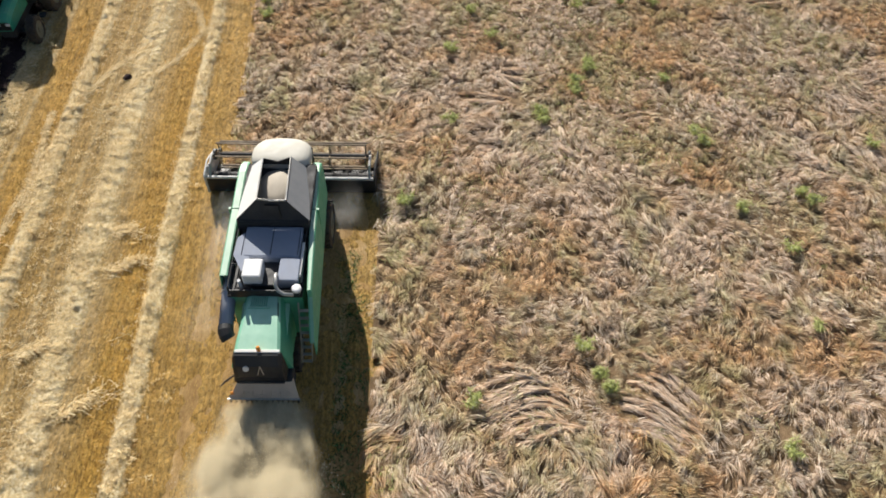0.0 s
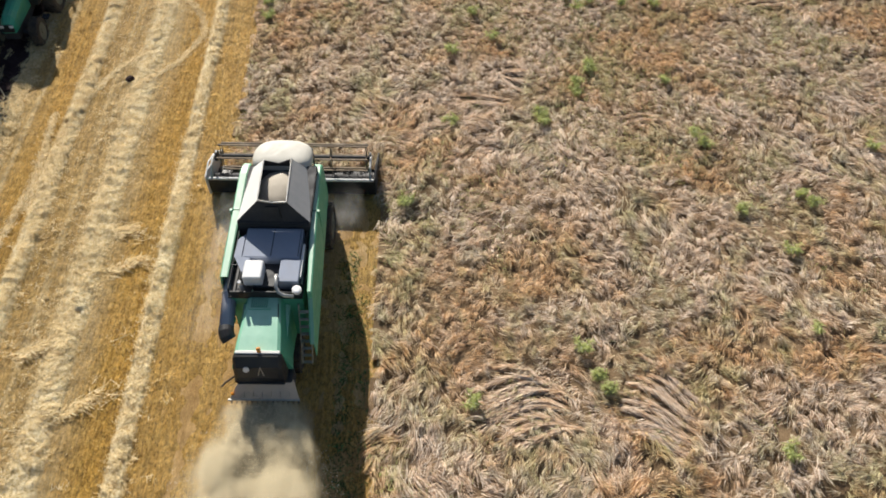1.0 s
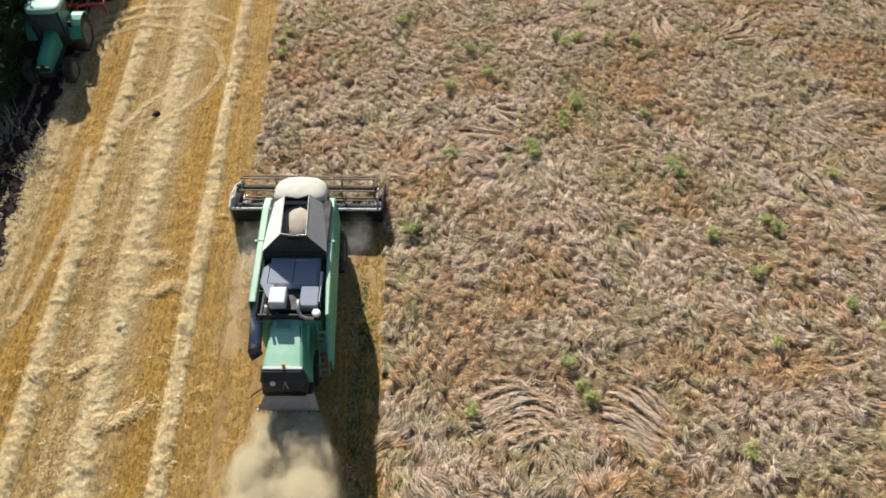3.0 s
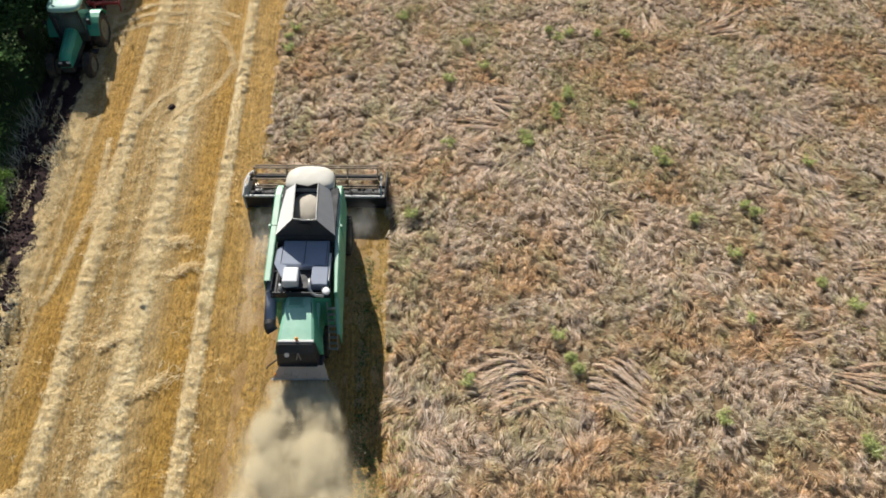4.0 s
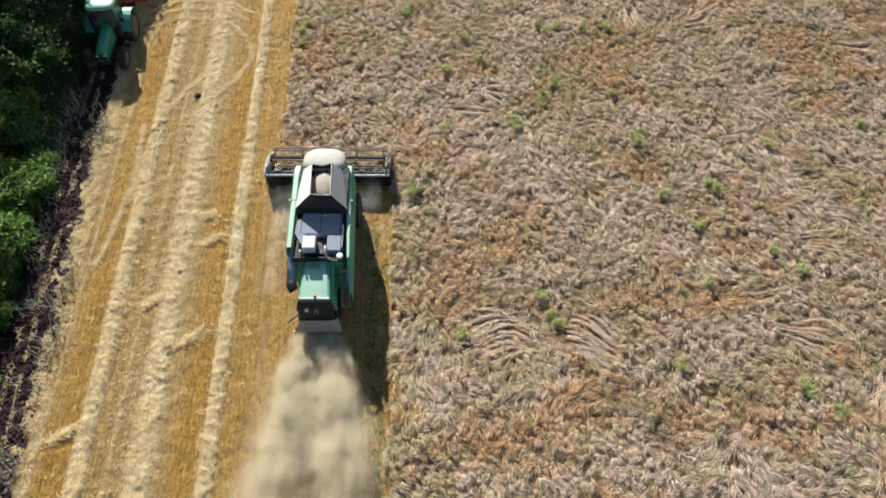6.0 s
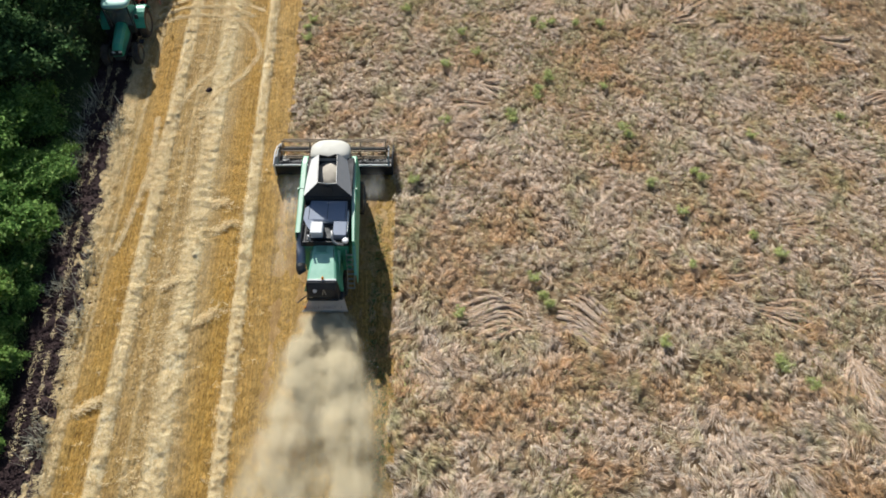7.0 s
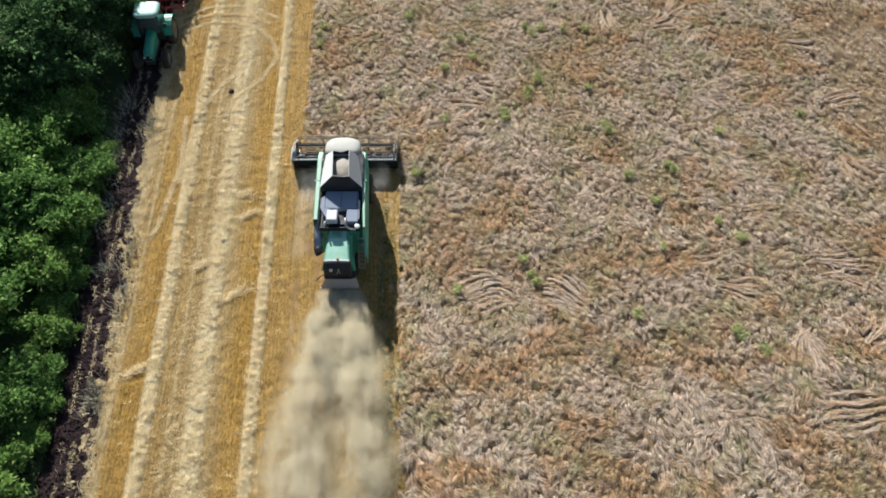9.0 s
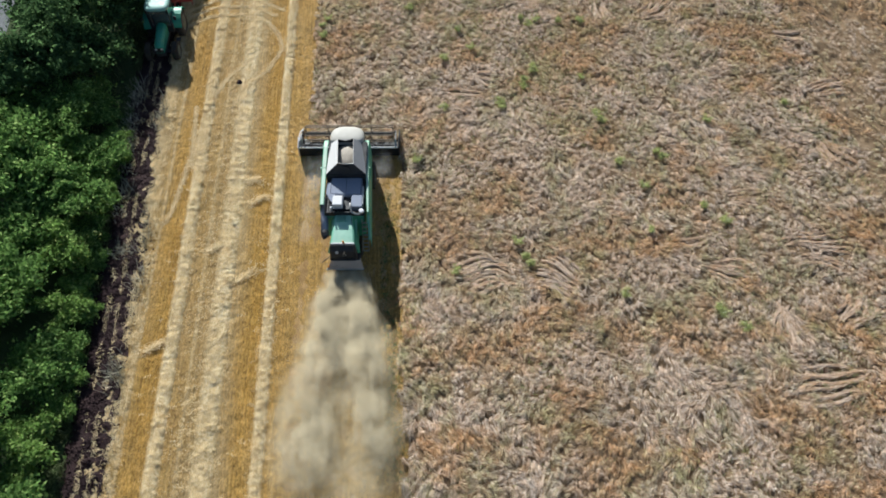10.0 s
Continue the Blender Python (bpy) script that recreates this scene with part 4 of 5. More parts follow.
part("cover_hinge", tube([(-1.0, -3.10, 3.53), (1.1, -3.10, 3.51)], 0.03, 8), M_DARKSHEET, tank)


def grain():
    bm = bmesh.new()
    bmesh.ops.create_uvsphere(bm, u_segments=32, v_segments=16, radius=1.0)
    for v in bm.verts:
        r = 1 + 0.05 * noise.noise(v.co * 3.0)
        v.co = Vector((0.03 + v.co.x * 0.78 * r, -1.78 + v.co.y * 0.95 * r, 3.26 + v.co.z * 0.44 * r))
    return tagged(part("grain_heap", bm, M_GRAIN, None, "", True), "heap of pale harvested grain in the tank", "grain", kind="stuff")


grain()

# cab
cab = part("cab", box(-0.86, 0.80, -0.70, 0.30, 1.75, 2.1, 0.03), M_GREEN, combine, "cab floor and frame")


def cab_roof():
    rings = []
    n = 40
    for h, k in ((3.24, 0.93), (3.30, 0.985), (3.42, 1.0), (3.52, 0.975), (3.60, 0.90), (3.655, 0.76), (3.685, 0.5), (3.695, 0.2)):
        ring = []
        for i in range(n):
            a = math.tau * i / n
            c, s = math.cos(a), math.sin(a)
            p = 0.72 if s > 0 else 0.5
            ring.append((-0.04 + 0.95 * k * math.copysign(abs(c) ** p, c), -0.36 + (0.78 if s > 0 else 0.58) * k * math.copysign(abs(s) ** 0.75, s), h - 0.05 * max(0, s) * k))
        rings.append(ring)
    return loft(rings)


part("cab_roof", cab_roof(), M_CREAM, cab, "rounded cream roof", True)
for x in (-0.84, 0.78):
    for y in (-0.66, 0.26):
        part("cab_post", box(x - 0.04, x + 0.04, y - 0.04, y + 0.04, 2.08, 3.28, 0.01), M_BLACK, cab)
part("windscreen", box(-0.80, 0.74, 0.26, 0.275, 2.12, 3.26, 0), M_GLASS, cab)
for x in (-0.85, 0.79):
    part("side_window", box(x - 0.006, x + 0.006, -0.62, 0.22, 2.12, 3.26, 0), M_GLASS, cab)


for x in (-1.05, 0.85):
    part("mirror_arm", tube([(x * 0.85, 0.28, 2.5), (x, 0.45, 2.2)], 0.025, 8), M_BLACK, cab)

# engine deck behind the tank
deck = part("engine_deck", box(-1.02, 1.08, -5.35, -3.14, 2.86, 2.94, 0.01), M_BLACK, combine, "black engine deck")
part("engine_cover", prism([(-3.14, 2.95), (-3.14, 3.31), (-3.20, 3.36), (-4.24, 3.35), (-4.30, 3.30), (-4.30, 2.95)], -0.72, 0.92, 0.02), M_BLUEGREY, deck, "blue-grey engine cover")
part("side_cover", plate([(-0.93, -3.60, 3.35), (-0.74, -3.42, 3.36), (-0.74, -4.22, 3.36), (-0.48, -4.30, 3.36), (-0.50, -4.72, 3.35), (-0.66, -4.76, 3.34), (-0.96, -4.20, 3.34)], 0.10), M_BLUEGREY, deck, "grey side cover with cut corners")
part("engine_cover", box(0.40, 0.98, -5.10, -4.31, 2.95, 3.36, 0.03), M_BLUEGREY, deck, "blue-grey engine cover")
part("side_tray", box(0.95, 1.03, -4.9, -3.7, 2.95, 3.30, 0.015), M_GREY, deck, "pale narrow side tray")
part("deck_wall", box(-0.92, 1.0, -5.36, -5.31, 2.94, 3.20, 0.01), M_BLACK, deck, "low black rear wall")
for x in (0.08, 0.86):
    part("cover_seam", box(x, x + 0.018, -4.2, -3.22, 3.35, 3.366, 0.004), M_DARKSHEET, deck)
part("engine_block", box(-0.34, 0.36, -5.15, -4.33, 2.9, 3.16, 0.04), M_BLACK, deck, "dark engine block")
part("air_filter", box(-0.58, -0.04, -5.09, -4.45, 3.10, 3.50, 0.05), M_WHITE, deck, "white air filter box")
part("filter_stay", box(-0.42, -0.08, -5.0, -4.65, 2.94, 3.12, 0.02), M_BLACK, deck)
part("exhaust_pipe", tube([(0.36, -4.92, 3.1), (0.37, -4.96, 3.45), (0.38, -5.08, 3.50), (0.40, -5.32, 3.42), (0.48, -5.45, 3.34), (0.64, -5.53, 3.30), (0.90, -5.53, 3.27)], 0.055, 12), M_STEEL, deck, "bright bent exhaust pipe", True)
part("pre_cleaner", tube([(0.95, -5.30, 2.95), (0.95, -5.31, 3.19), (0.96, -5.32, 3.23), (0.96, -5.32, 3.31), (0.96, -5.32, 3.33)], [0.05, 0.05, 0.135, 0.135, 0.09], 18), M_WHITE, deck, "round white cap")
part("filler_pipe", tube([(-0.64, -5.12, 2.94), (-0.64, -5.16, 3.42)], 0.05, 10), M_WHITE, deck, "short white pipe")
for x in (-0.98, 1.02):
    part("guard_rail", tube([(x, -3.2, 2.9), (x, -3.2, 3.26), (x, -5.25, 3.2), (x, -5.3, 2.9)], 0.022, 8), M_BLACK, deck)
part("guard_rail", tube([(-0.98, -4.5, 3.3), (-0.86, -4.5, 3.3), (-0.6, -4.45, 3.28)], 0.018, 8), M_BLACK, deck)

# straw hood at the rear
def hood_ring(y, zt, wt_, wb, zb):
    return [(-wb, y, zb), (-wt_ - 0.05, y, zt - 0.16), (-wt_, y, zt - 0.05), (-wt_ + 0.08, y, zt), (wt_ - 0.08, y, zt), (wt_, y, zt - 0.05), (wt_ + 0.05, y, zt - 0.16), (wb, y, zb)]


hood = part("straw_hood", loft([hood_ring(-5.12, 2.95, 0.44, 0.55, 2.0), hood_ring(-5.7, 2.88, 0.50, 0.68, 1.9), hood_ring(-6.5, 2.75, 0.58, 0.80, 1.8), hood_ring(-6.98, 2.66, 0.62, 0.86, 1.75)]), M_GREEN, combine, "green straw hood")
for i in range(8):
    part("louvre", box(-0.33 + 0.06 * i, -0.305 + 0.06 * i, -5.66, -5.28, 2.885, 2.945, 0.008), M_GREEN, hood)
part("hood_frame", box(-0.40, 0.22, -5.73, -5.69, 2.87, 2.905, 0.006), M_GREEN, hood)
part("hood_handle", tube([(0.42, -5.55, 2.9), (0.45, -5.7, 2.95), (0.47, -5.95, 2.86)], 0.014, 6), M_BLACK, hood)


def rear_ring(y, zt, zb, wt_, wb):
    return [(-wb, y, zb), (-wb, y, zb + 0.1), (-wt_, y, zt - 0.1), (-wt_ + 0.09, y, zt), (wt_ - 0.09, y, zt), (wt_, y, zt - 0.1), (wb, y, zb + 0.1), (wb, y, zb)]


rear = part("rear_cover", loft([rear_ring(-6.97, 2.68, 1.72, 0.66, 0.72), rear_ring(-7.10, 2.66, 1.72, 0.67, 0.73), rear_ring(-7.30, 2.40, 1.74, 0.66, 0.72), rear_ring(-7.42, 2.05, 1.78, 0.62, 0.69)]), M_BLACK, combine, "black sloping rear cover")
part("hood_lip", box(-0.60, 0.62, -7.02, -6.92, 2.63, 2.70, 0.02), M_GREY, rear)
part("white_disc", tube([(-0.30, -7.30, 2.34), (-0.30, -7.35, 2.36)], 0.085, 20), M_WHITE, rear, "round white speed disc")
for a, b in (((0.0, -7.40, 2.14), (0.08, -7.30, 2.42)), ((0.16, -7.40, 2.14), (0.08, -7.30, 2.42))):
    part("emblem_bar", tube([a, b], 0.013, 6), M_STEEL, rear)
part("beacon", tube([(0.05, -6.95, 2.66), (0.05, -6.95, 2.74), (0.05, -6.95, 2.84), (0.05, -6.95, 2.87)], [0.045, 0.06, 0.055, 0.02], 14), M_ORANGE, combine, "amber beacon")
part("tail_lamp_bar", box(-0.62, 0.68, -7.46, -7.40, 1.74, 1.82, 0.01), M_DARKSHEET, rear)

# chopper, spreader board and its rubber fringe
chopper = part("straw_chopper", box(-0.72, 0.86, -7.32, -6.85, 1.15, 1.72, 0.05), M_DARKSHEET, combine, "dark straw chopper housing")
part("spreader_board", plate([(-0.62, -7.26, 1.66), (0.88, -7.26, 1.66), (1.03, -7.66, 1.25), (-0.92, -7.66, 1.25)], 0.03), M_SPREADER, chopper, "worn grey spreader board")
part("spreader_lip", tube([(-0.96, -7.68, 1.235), (1.06, -7.68, 1.235)], 0.028, 8), M_STEEL, chopper)
for i in range(14):
    x = -0.88 + 0.144 * i
    part("rubber_finger", box(x, x + 0.05, -7.78, -7.69, 1.10, 1.112, 0.003, m=Matrix.Translation((0, -7.69, 1.22)) @ Matrix.Rotation(radians(38), 4, "X") @ Matrix.Translation((0, 7.69, -1.11))), M_RUBBER, chopper)
for i in range(6):
    x = -0.5 + 0.25 * i
    part("spreader_vane", box(x, x + 0.012, -7.62, -7.30, 1.12, 1.42, 0), M_SPREADER, chopper)
part("reflector", box(-0.86, -0.78, -7.60, -7.55, 1.34, 1.46, 0.01), M_ORANGE, chopper)
part("side_arm", tube([(-0.74, -7.0, 1.5), (-1.12, -7.15, 1.25), (-1.22, -7.25, 1.2)], 0.03, 8), M_RUST, chopper)

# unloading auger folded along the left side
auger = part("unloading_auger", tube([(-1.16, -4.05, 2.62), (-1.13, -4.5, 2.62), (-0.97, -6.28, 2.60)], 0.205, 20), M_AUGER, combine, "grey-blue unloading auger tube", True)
part("auger_band", tube([(-1.090, -5.0, 2.615), (-1.083, -5.07, 2.614)], 0.217, 20), M_STEEL, auger)
part("auger_spout", tube([(-0.985, -6.16, 2.60), (-0.972, -6.28, 2.595), (-0.93, -6.40, 2.55), (-0.87, -6.47, 2.48)], [0.212, 0.216, 0.214, 0.205], 18), M_BLACK, auger, "dark rubber spout")
part("auger_rest", box(-1.04, -0.94, -5.6, -5.5, 2.0, 2.44, 0.01), M_GREEN, auger)

# ladder on the right, up to the engine deck
ladder = part("ladder", tube([(0.95, -5.45, 2.75), (0.95, -5.56, 2.52), (0.93, -6.25, 0.85)], 0.022, 8), M_STEEL, combine, "grey steel ladder")
part("ladder_rail", tube([(1.28, -5.45, 2.75), (1.28, -5.56, 2.52), (1.22, -6.25, 0.85)], 0.022, 8), M_STEEL, ladder)
for i in range(8):
    u = i / 7
    y, z = -5.56 - 0.69 * u, 2.52 - 1.67 * u
    part("rung", box(0.94 - 0.02 * u, 1.28 - 0.06 * u, y - 0.045, y + 0.045, z - 0.015, z + 0.015, 0.006), M_STEEL, ladder)

# cutting table
header = part("cutting_table", prism([(1.04, 0.22), (1.04, 0.92), (1.12, 0.92), (1.16, 0.35), (1.55, 0.20), (2.38, 0.16), (2.38, 0.10), (1.2, 0.12)], -3.28, 2.66, 0.01), M_BLACK, combine, "black cutting table with reel")
part("top_beam", box(-3.28, 2.66, 1.03, 1.13, 0.87, 0.96, 0.02), M_GREY, header, "pale top beam")
part("knife_bar", box(-3.2, 2.58, 2.36, 2.46, 0.09, 0.13, 0.005), M_STEEL, header)
for i in range(48):
    x = -3.15 + i * 0.12
    part("knife_finger", plate([(x - 0.025, 2.44, 0.12), (x + 0.025, 2.44, 0.12), (x, 2.56, 0.11)], 0.02), M_STEEL, header)
part("intake_auger", tube([(-3.2, 1.52, 0.50), (2.58, 1.52, 0.50)], 0.17, 16), M_DARKSHEET, header)


def flight(x0, x1, sense, r=0.29):
    bm = bmesh.new()
    n = 16
    turns = abs(x1 - x0) / 0.5
    prev = None
    for i in range(int(n * turns) + 1):
        a = sense * math.tau * i / n
        x = x0 + (x1 - x0) * i / (n * turns)
        pair = [bm.verts.new((x, 1.52 + math.cos(a) * k, 0.50 + math.sin(a) * k)) for k in (0.16, r)]
        if prev:
            bm.faces.new((*prev, pair[1], pair[0]))
        prev = pair
    bmesh.ops.solidify(bm, geom=list(bm.faces), thickness=0.012)
    return bm


part("auger_flight", flight(-3.2, -0.7, 1), M_STEEL, header)
part("auger_flight", flight(2.58, 0.2, -1), M_STEEL, header)


def divider(x, s, material):
    prof = [(0.98, 0.2), (0.98, 1.02), (1.35, 1.08), (2.0, 0.82), (2.75, 0.42), (3.25, 0.14), (2.4, 0.08), (1.2, 0.1)]
    d = part("crop_divider", prism(prof, x - 0.035, x + 0.035, 0.012), material, header, "side plate with a long pointed nose")
    part("divider_rail", tube([(x, 1.0, 1.06), (x + s * 0.02, 1.7, 1.12), (x + s * 0.04, 2.5, 0.75), (x, 3.3, 0.16)], 0.03, 8), material, d)


divider(-3.31, -1, M_WHITE)
divider(2.69, 1, M_DARKSHEET)

# reel
RY, RZ, RR = 2.02, 1.12, 0.50
reel = part("reel_tube", tube([(-2.98, RY, RZ), (2.42, RY, RZ)], 0.065, 14), M_DARKSHEET, header, "reel with six bats")
tine_mesh = []
for k in range(6):
    a = math.tau * k / 6 + 0.42
    by, bz = RY + math.cos(a) * RR, RZ + math.sin(a) * RR
    part("reel_bat", box(-2.96, 2.40, by - 0.035, by + 0.035, bz - 0.02, bz + 0.02, 0.006), M_RUST, reel)
    for i in range(18):
        if not tine_mesh:
            tine_mesh.append(part("reel_tine", tube([(0, 0, 0), (0, -0.03, -0.12), (0, 0.02, -0.24)], 0.008, 4), M_STEEL, reel))
            tine = tine_mesh[0]
        else:
            tine = new("reel_tine", tine_mesh[0].data)
            tine.parent = reel
        tine.location = (-2.85 + i * 0.305, by, bz)
for x in (-2.9, -1.55, -0.2, 1.05, 2.34):
    bm = bmesh.new()
    for k in range(6):
        a = math.tau * k / 6 + 0.42
        b = a + math.tau / 6
        add_tube(bm, [(x, RY, RZ), (x, RY + math.cos(a) * RR, RZ + math.sin(a) * RR)], 0.018, 6)
        add_tube(bm, [(x, RY + math.cos(a) * RR * 0.55, RZ + math.sin(a) * RR * 0.55), (x, RY + math.cos(b) * RR * 0.55, RZ + math.sin(b) * RR * 0.55)], 0.014, 6)
    part("reel_spider", bm, M_RUST, reel)
for x in (-3.12, 2.52):
    part("reel_arm", tube([(x, 1.06, 0.95), (x, 1.35, 1.30), (x, 1.75, 1.34), (x, 2.08, 1.14)], 0.045, 10), M_STEEL, header, "bent pale reel arm")
    part("reel_end", tube([(x + (0.08 if x < 0 else -0.08), RY, RZ), (x, RY, RZ)], 0.2, 18), M_BLACK, header)
part("feeder_house", prism([(1.10, 0.25), (1.10, 0.85), (-0.72, 1.75), (-0.72, 0.95)], -0.62, 0.58, 0.02), M_GREEN, combine, "sloping green feeder house")

# ---- chaff and dust thrown out behind the spreader ----
def plume(name, k, place, size, label):
    """Flying flakes of chaff: single small flakes, thick in billows and thin between them."""
    p = place(k)
    k = len(p)
    u, v = rng.normal(0, 1, (k, 3)), rng.normal(0, 1, (k, 3))
    u /= np.linalg.norm(u, axis=1)[:, None]
    v -= u * (u * v).sum(1)[:, None]
    v /= np.linalg.norm(v, axis=1)[:, None]
    s = rng.uniform(0.6, 1.4, k)[:, None] * size
    t = np.stack([p + u * s, p - u * s * 0.5 + v * s * 0.87, p - u * s * 0.5 - v * s * 0.87], 1)
    return tagged(sheet(name, t.reshape(-1, 3), np.arange(k * 3).reshape(-1, 3), M_CHAFF), label, "dust", kind="stuff")


def behind(s0, s1):
    """Places of flakes between two distances behind the spreader."""
    def place(k):
        s = rng.uniform(s0, s1, k)
        half = 0.85 + 1.75 * (1 - np.exp(-s / 3.2))
        u = rng.normal(0, 0.52, k)
        x = 0.05 + u * half + 0.01 * s
        y = -7.78 - s
        z = np.maximum(0.06, (1.15 - 0.05 * s) + rng.uniform(-0.55, 0.55, k) * (0.3 + 0.12 * s))
        # billows: soft large puffs, broken by finer curls
        b = lattice(x + 0.4 * z, y + 0.6 * z, 2.1, 311) * 0.45 + lattice(x - 0.3 * z, y - 0.2 * z, 0.9, 312) * 0.33 + lattice(x, y + z, 0.4, 313) * 0.22
        lanes = 1 - 0.75 * np.clip((s - 4.5) / 4, 0, 1) * np.exp(-((u - 0.10) / 0.26) ** 2)
        fade = np.clip(1.25 - s / 10.5, 0.06, 1) * np.clip(0.15 + s / 1.6, 0, 1)
        puffs = np.clip((b - 0.30 - 0.008 * s) * (3.0 + 0.22 * s), 0.03, 1)
        keep = (np.abs(u) < 1.35) & (rng.random(k) < fade * np.maximum(puffs, np.clip(0.7 - 0.2 * s, 0, 1)) * lanes)
        return np.column_stack([x, y, z])[keep]
    return place


plume("chaff_plume", 55000, behind(0.0, 6.5), 0.010, "flying bits of chaff behind the spreader")

def cloud(name, puffs, label, material):
    """Billows of dust as lumpy skins, one inside and beside another. puffs: x, y, z, radius."""
    ball = bmesh.new()
    bmesh.ops.create_icosphere(ball, subdivisions=3, radius=1.0)
    base = np.array([v.co for v in ball.verts])
    tri = np.array([[v.index for v in f.verts] for f in ball.faces])
    ball.free()
    vs, fs = [], []
    for j, (x, y, z, r) in enumerate(puffs):
        q = base * 1.4 + j * 7.3
        bulge = 1 + 0.45 * (lattice(q[:, 0] + q[:, 2], q[:, 1] - q[:, 2], 0.9, 401) - 0.5) + 0.2 * (lattice(q[:, 0] - q[:, 2], q[:, 1] + q[:, 2], 0.4, 402) - 0.5)
        p = base * (bulge * r)[:, None] * np.array([1.0, 1.5, 0.5]) + np.array([x, y, z])
        p[:, 2] = np.maximum(p[:, 2], 0.12 + 0.05 * np.sin(q[:, 0] * 3))
        fs.append(tri + j * len(base))
        vs.append(p)
    return tagged(sheet(name, np.concatenate(vs), np.concatenate(fs), material, smooth=True), label, "dust", kind="stuff")


def plume_puffs():
    """Two streams leave the spreader, widen, billow and thin out over the two wheel lines."""
    r = np.random.default_rng(55)
    out = []
    for i in range(1000):
        s = 0.02 + 13.0 * r.uniform(0, 1) ** 1.35
        left = r.random() < 0.56
        mid = (-0.36 - 0.14 * min(s, 7.0)) if left else (0.50 + 0.17 * min(s, 6.0))
        half = 0.20 + 0.10 * min(s, 6.0)
        if s < 1.2:
            mid, half = mid * 0.8, half + 0.12
        x = mid + float(np.clip(r.normal(0, 0.62), -1.25, 1.25)) * half
        thin = 0.42 * min(1.0, s / 5) + 0.6 * max(0.0, (s - 6.0) / 7.0) + 0.4 * math.exp(-((s - 6.6) / 0.8) ** 2)
        if r.random() < thin or (s > 5.6 and abs(x - 0.15) < 0.45 and r.random() < 0.85):
            continue
        rad = (0.30 + 0.095 * min(s, 8.0)) * r.uniform(0.6, 1.4)
        top = 1.15 + 0.14 * min(s, 4.5) - 0.09 * max(0.0, s - 4.5)
        if not left:
            top += 0.5 * min(1.0, s / 2)
        out.append((x, -7.85 - s, max(0.35, top - r.uniform(0.0, 0.95)), rad))
    for i in range(300):
        s = r.uniform(-0.12, 2.2)
        out.append((0.08 + r.uniform(-1, 1) * (0.88 + 0.22 * s), -7.80 - s, 1.22 + 0.06 * s - r.uniform(0.0, 0.5), r.uniform(0.2, 0.42) + 0.06 * s))
    return out


cloud("dust_plume", plume_puffs(), "pale billowing plume of chaff dust behind the spreader", M_DUST)


def haze_puffs(x, y0, y1, spread, count, seed):
    r = np.random.default_rng(seed)
    return [(x + r.normal(0, spread), r.uniform(y1, y0), r.uniform(0.3, 0.9), r.uniform(0.3, 0.75)) for i in range(count)]


cloud("header_dust", haze_puffs(-2.3, 0.5, -5.0, 0.3, 26, 61), "thin grey dust hanging behind the cutting table", M_HAZE)
cloud("header_dust", haze_puffs(1.75, 0.6, -1.0, 0.25, 10, 62), "thin grey dust hanging beside the front wheel", M_HAZE)


# ---- hedge, trees and weeds ----
def leaf_cloud(name, centres, radii, per, size, material, parent, seed, squash=0.8):
    """Leaves on the outer parts of clumps, as folded pairs of facets, with gaps between the clumps."""
    r = np.random.default_rng(seed)
    i = np.repeat(np.arange(len(centres)), per)
    k = len(i)
    d = r.normal(0, 1, (k, 3))
    d /= np.linalg.norm(d, axis=1)[:, None]
    rad = radii[i] * r.uniform(0.1, 1.9, k) ** 0.9
    # each clump is drawn out along a twig of its own
    twig = r.normal(0, 1, (len(centres), 3)) * np.array([1, 1, 0.7])
    twig /= np.linalg.norm(twig, axis=1)[:, None]
    along = r.normal(0, 1, k) * radii[i] * 0.75
    p = centres[i] + d * rad[:, None] * 0.62 * np.array([1, 1, squash]) + twig[i] * along[:, None]
    p[:, 2] = np.maximum(p[:, 2], 0.08)
    nrm = d * 0.25 + r.normal(0, 0.7, (k, 3)) + np.array([0, 0, 0.45])
    nrm /= np.linalg.norm(nrm, axis=1)[:, None]
    a = np.cross(nrm, r.normal(0, 1, (k, 3)))
    a /= np.linalg.norm(a, axis=1)[:, None]
    b = np.cross(nrm, a)
    s = (size * r.uniform(0.5, 1.55, k))[:, None]
    v = np.stack([p - a * s, p + b * s * 0.45 + nrm * s * 0.12, p + a * s, p - b * s * 0.45 + nrm * s * 0.12], 1)
    f = np.arange(k)[:, None] * 4 + np.array([0, 1, 2, 3])
    return sheet(name, v.reshape(-1, 3), f, material, parent)


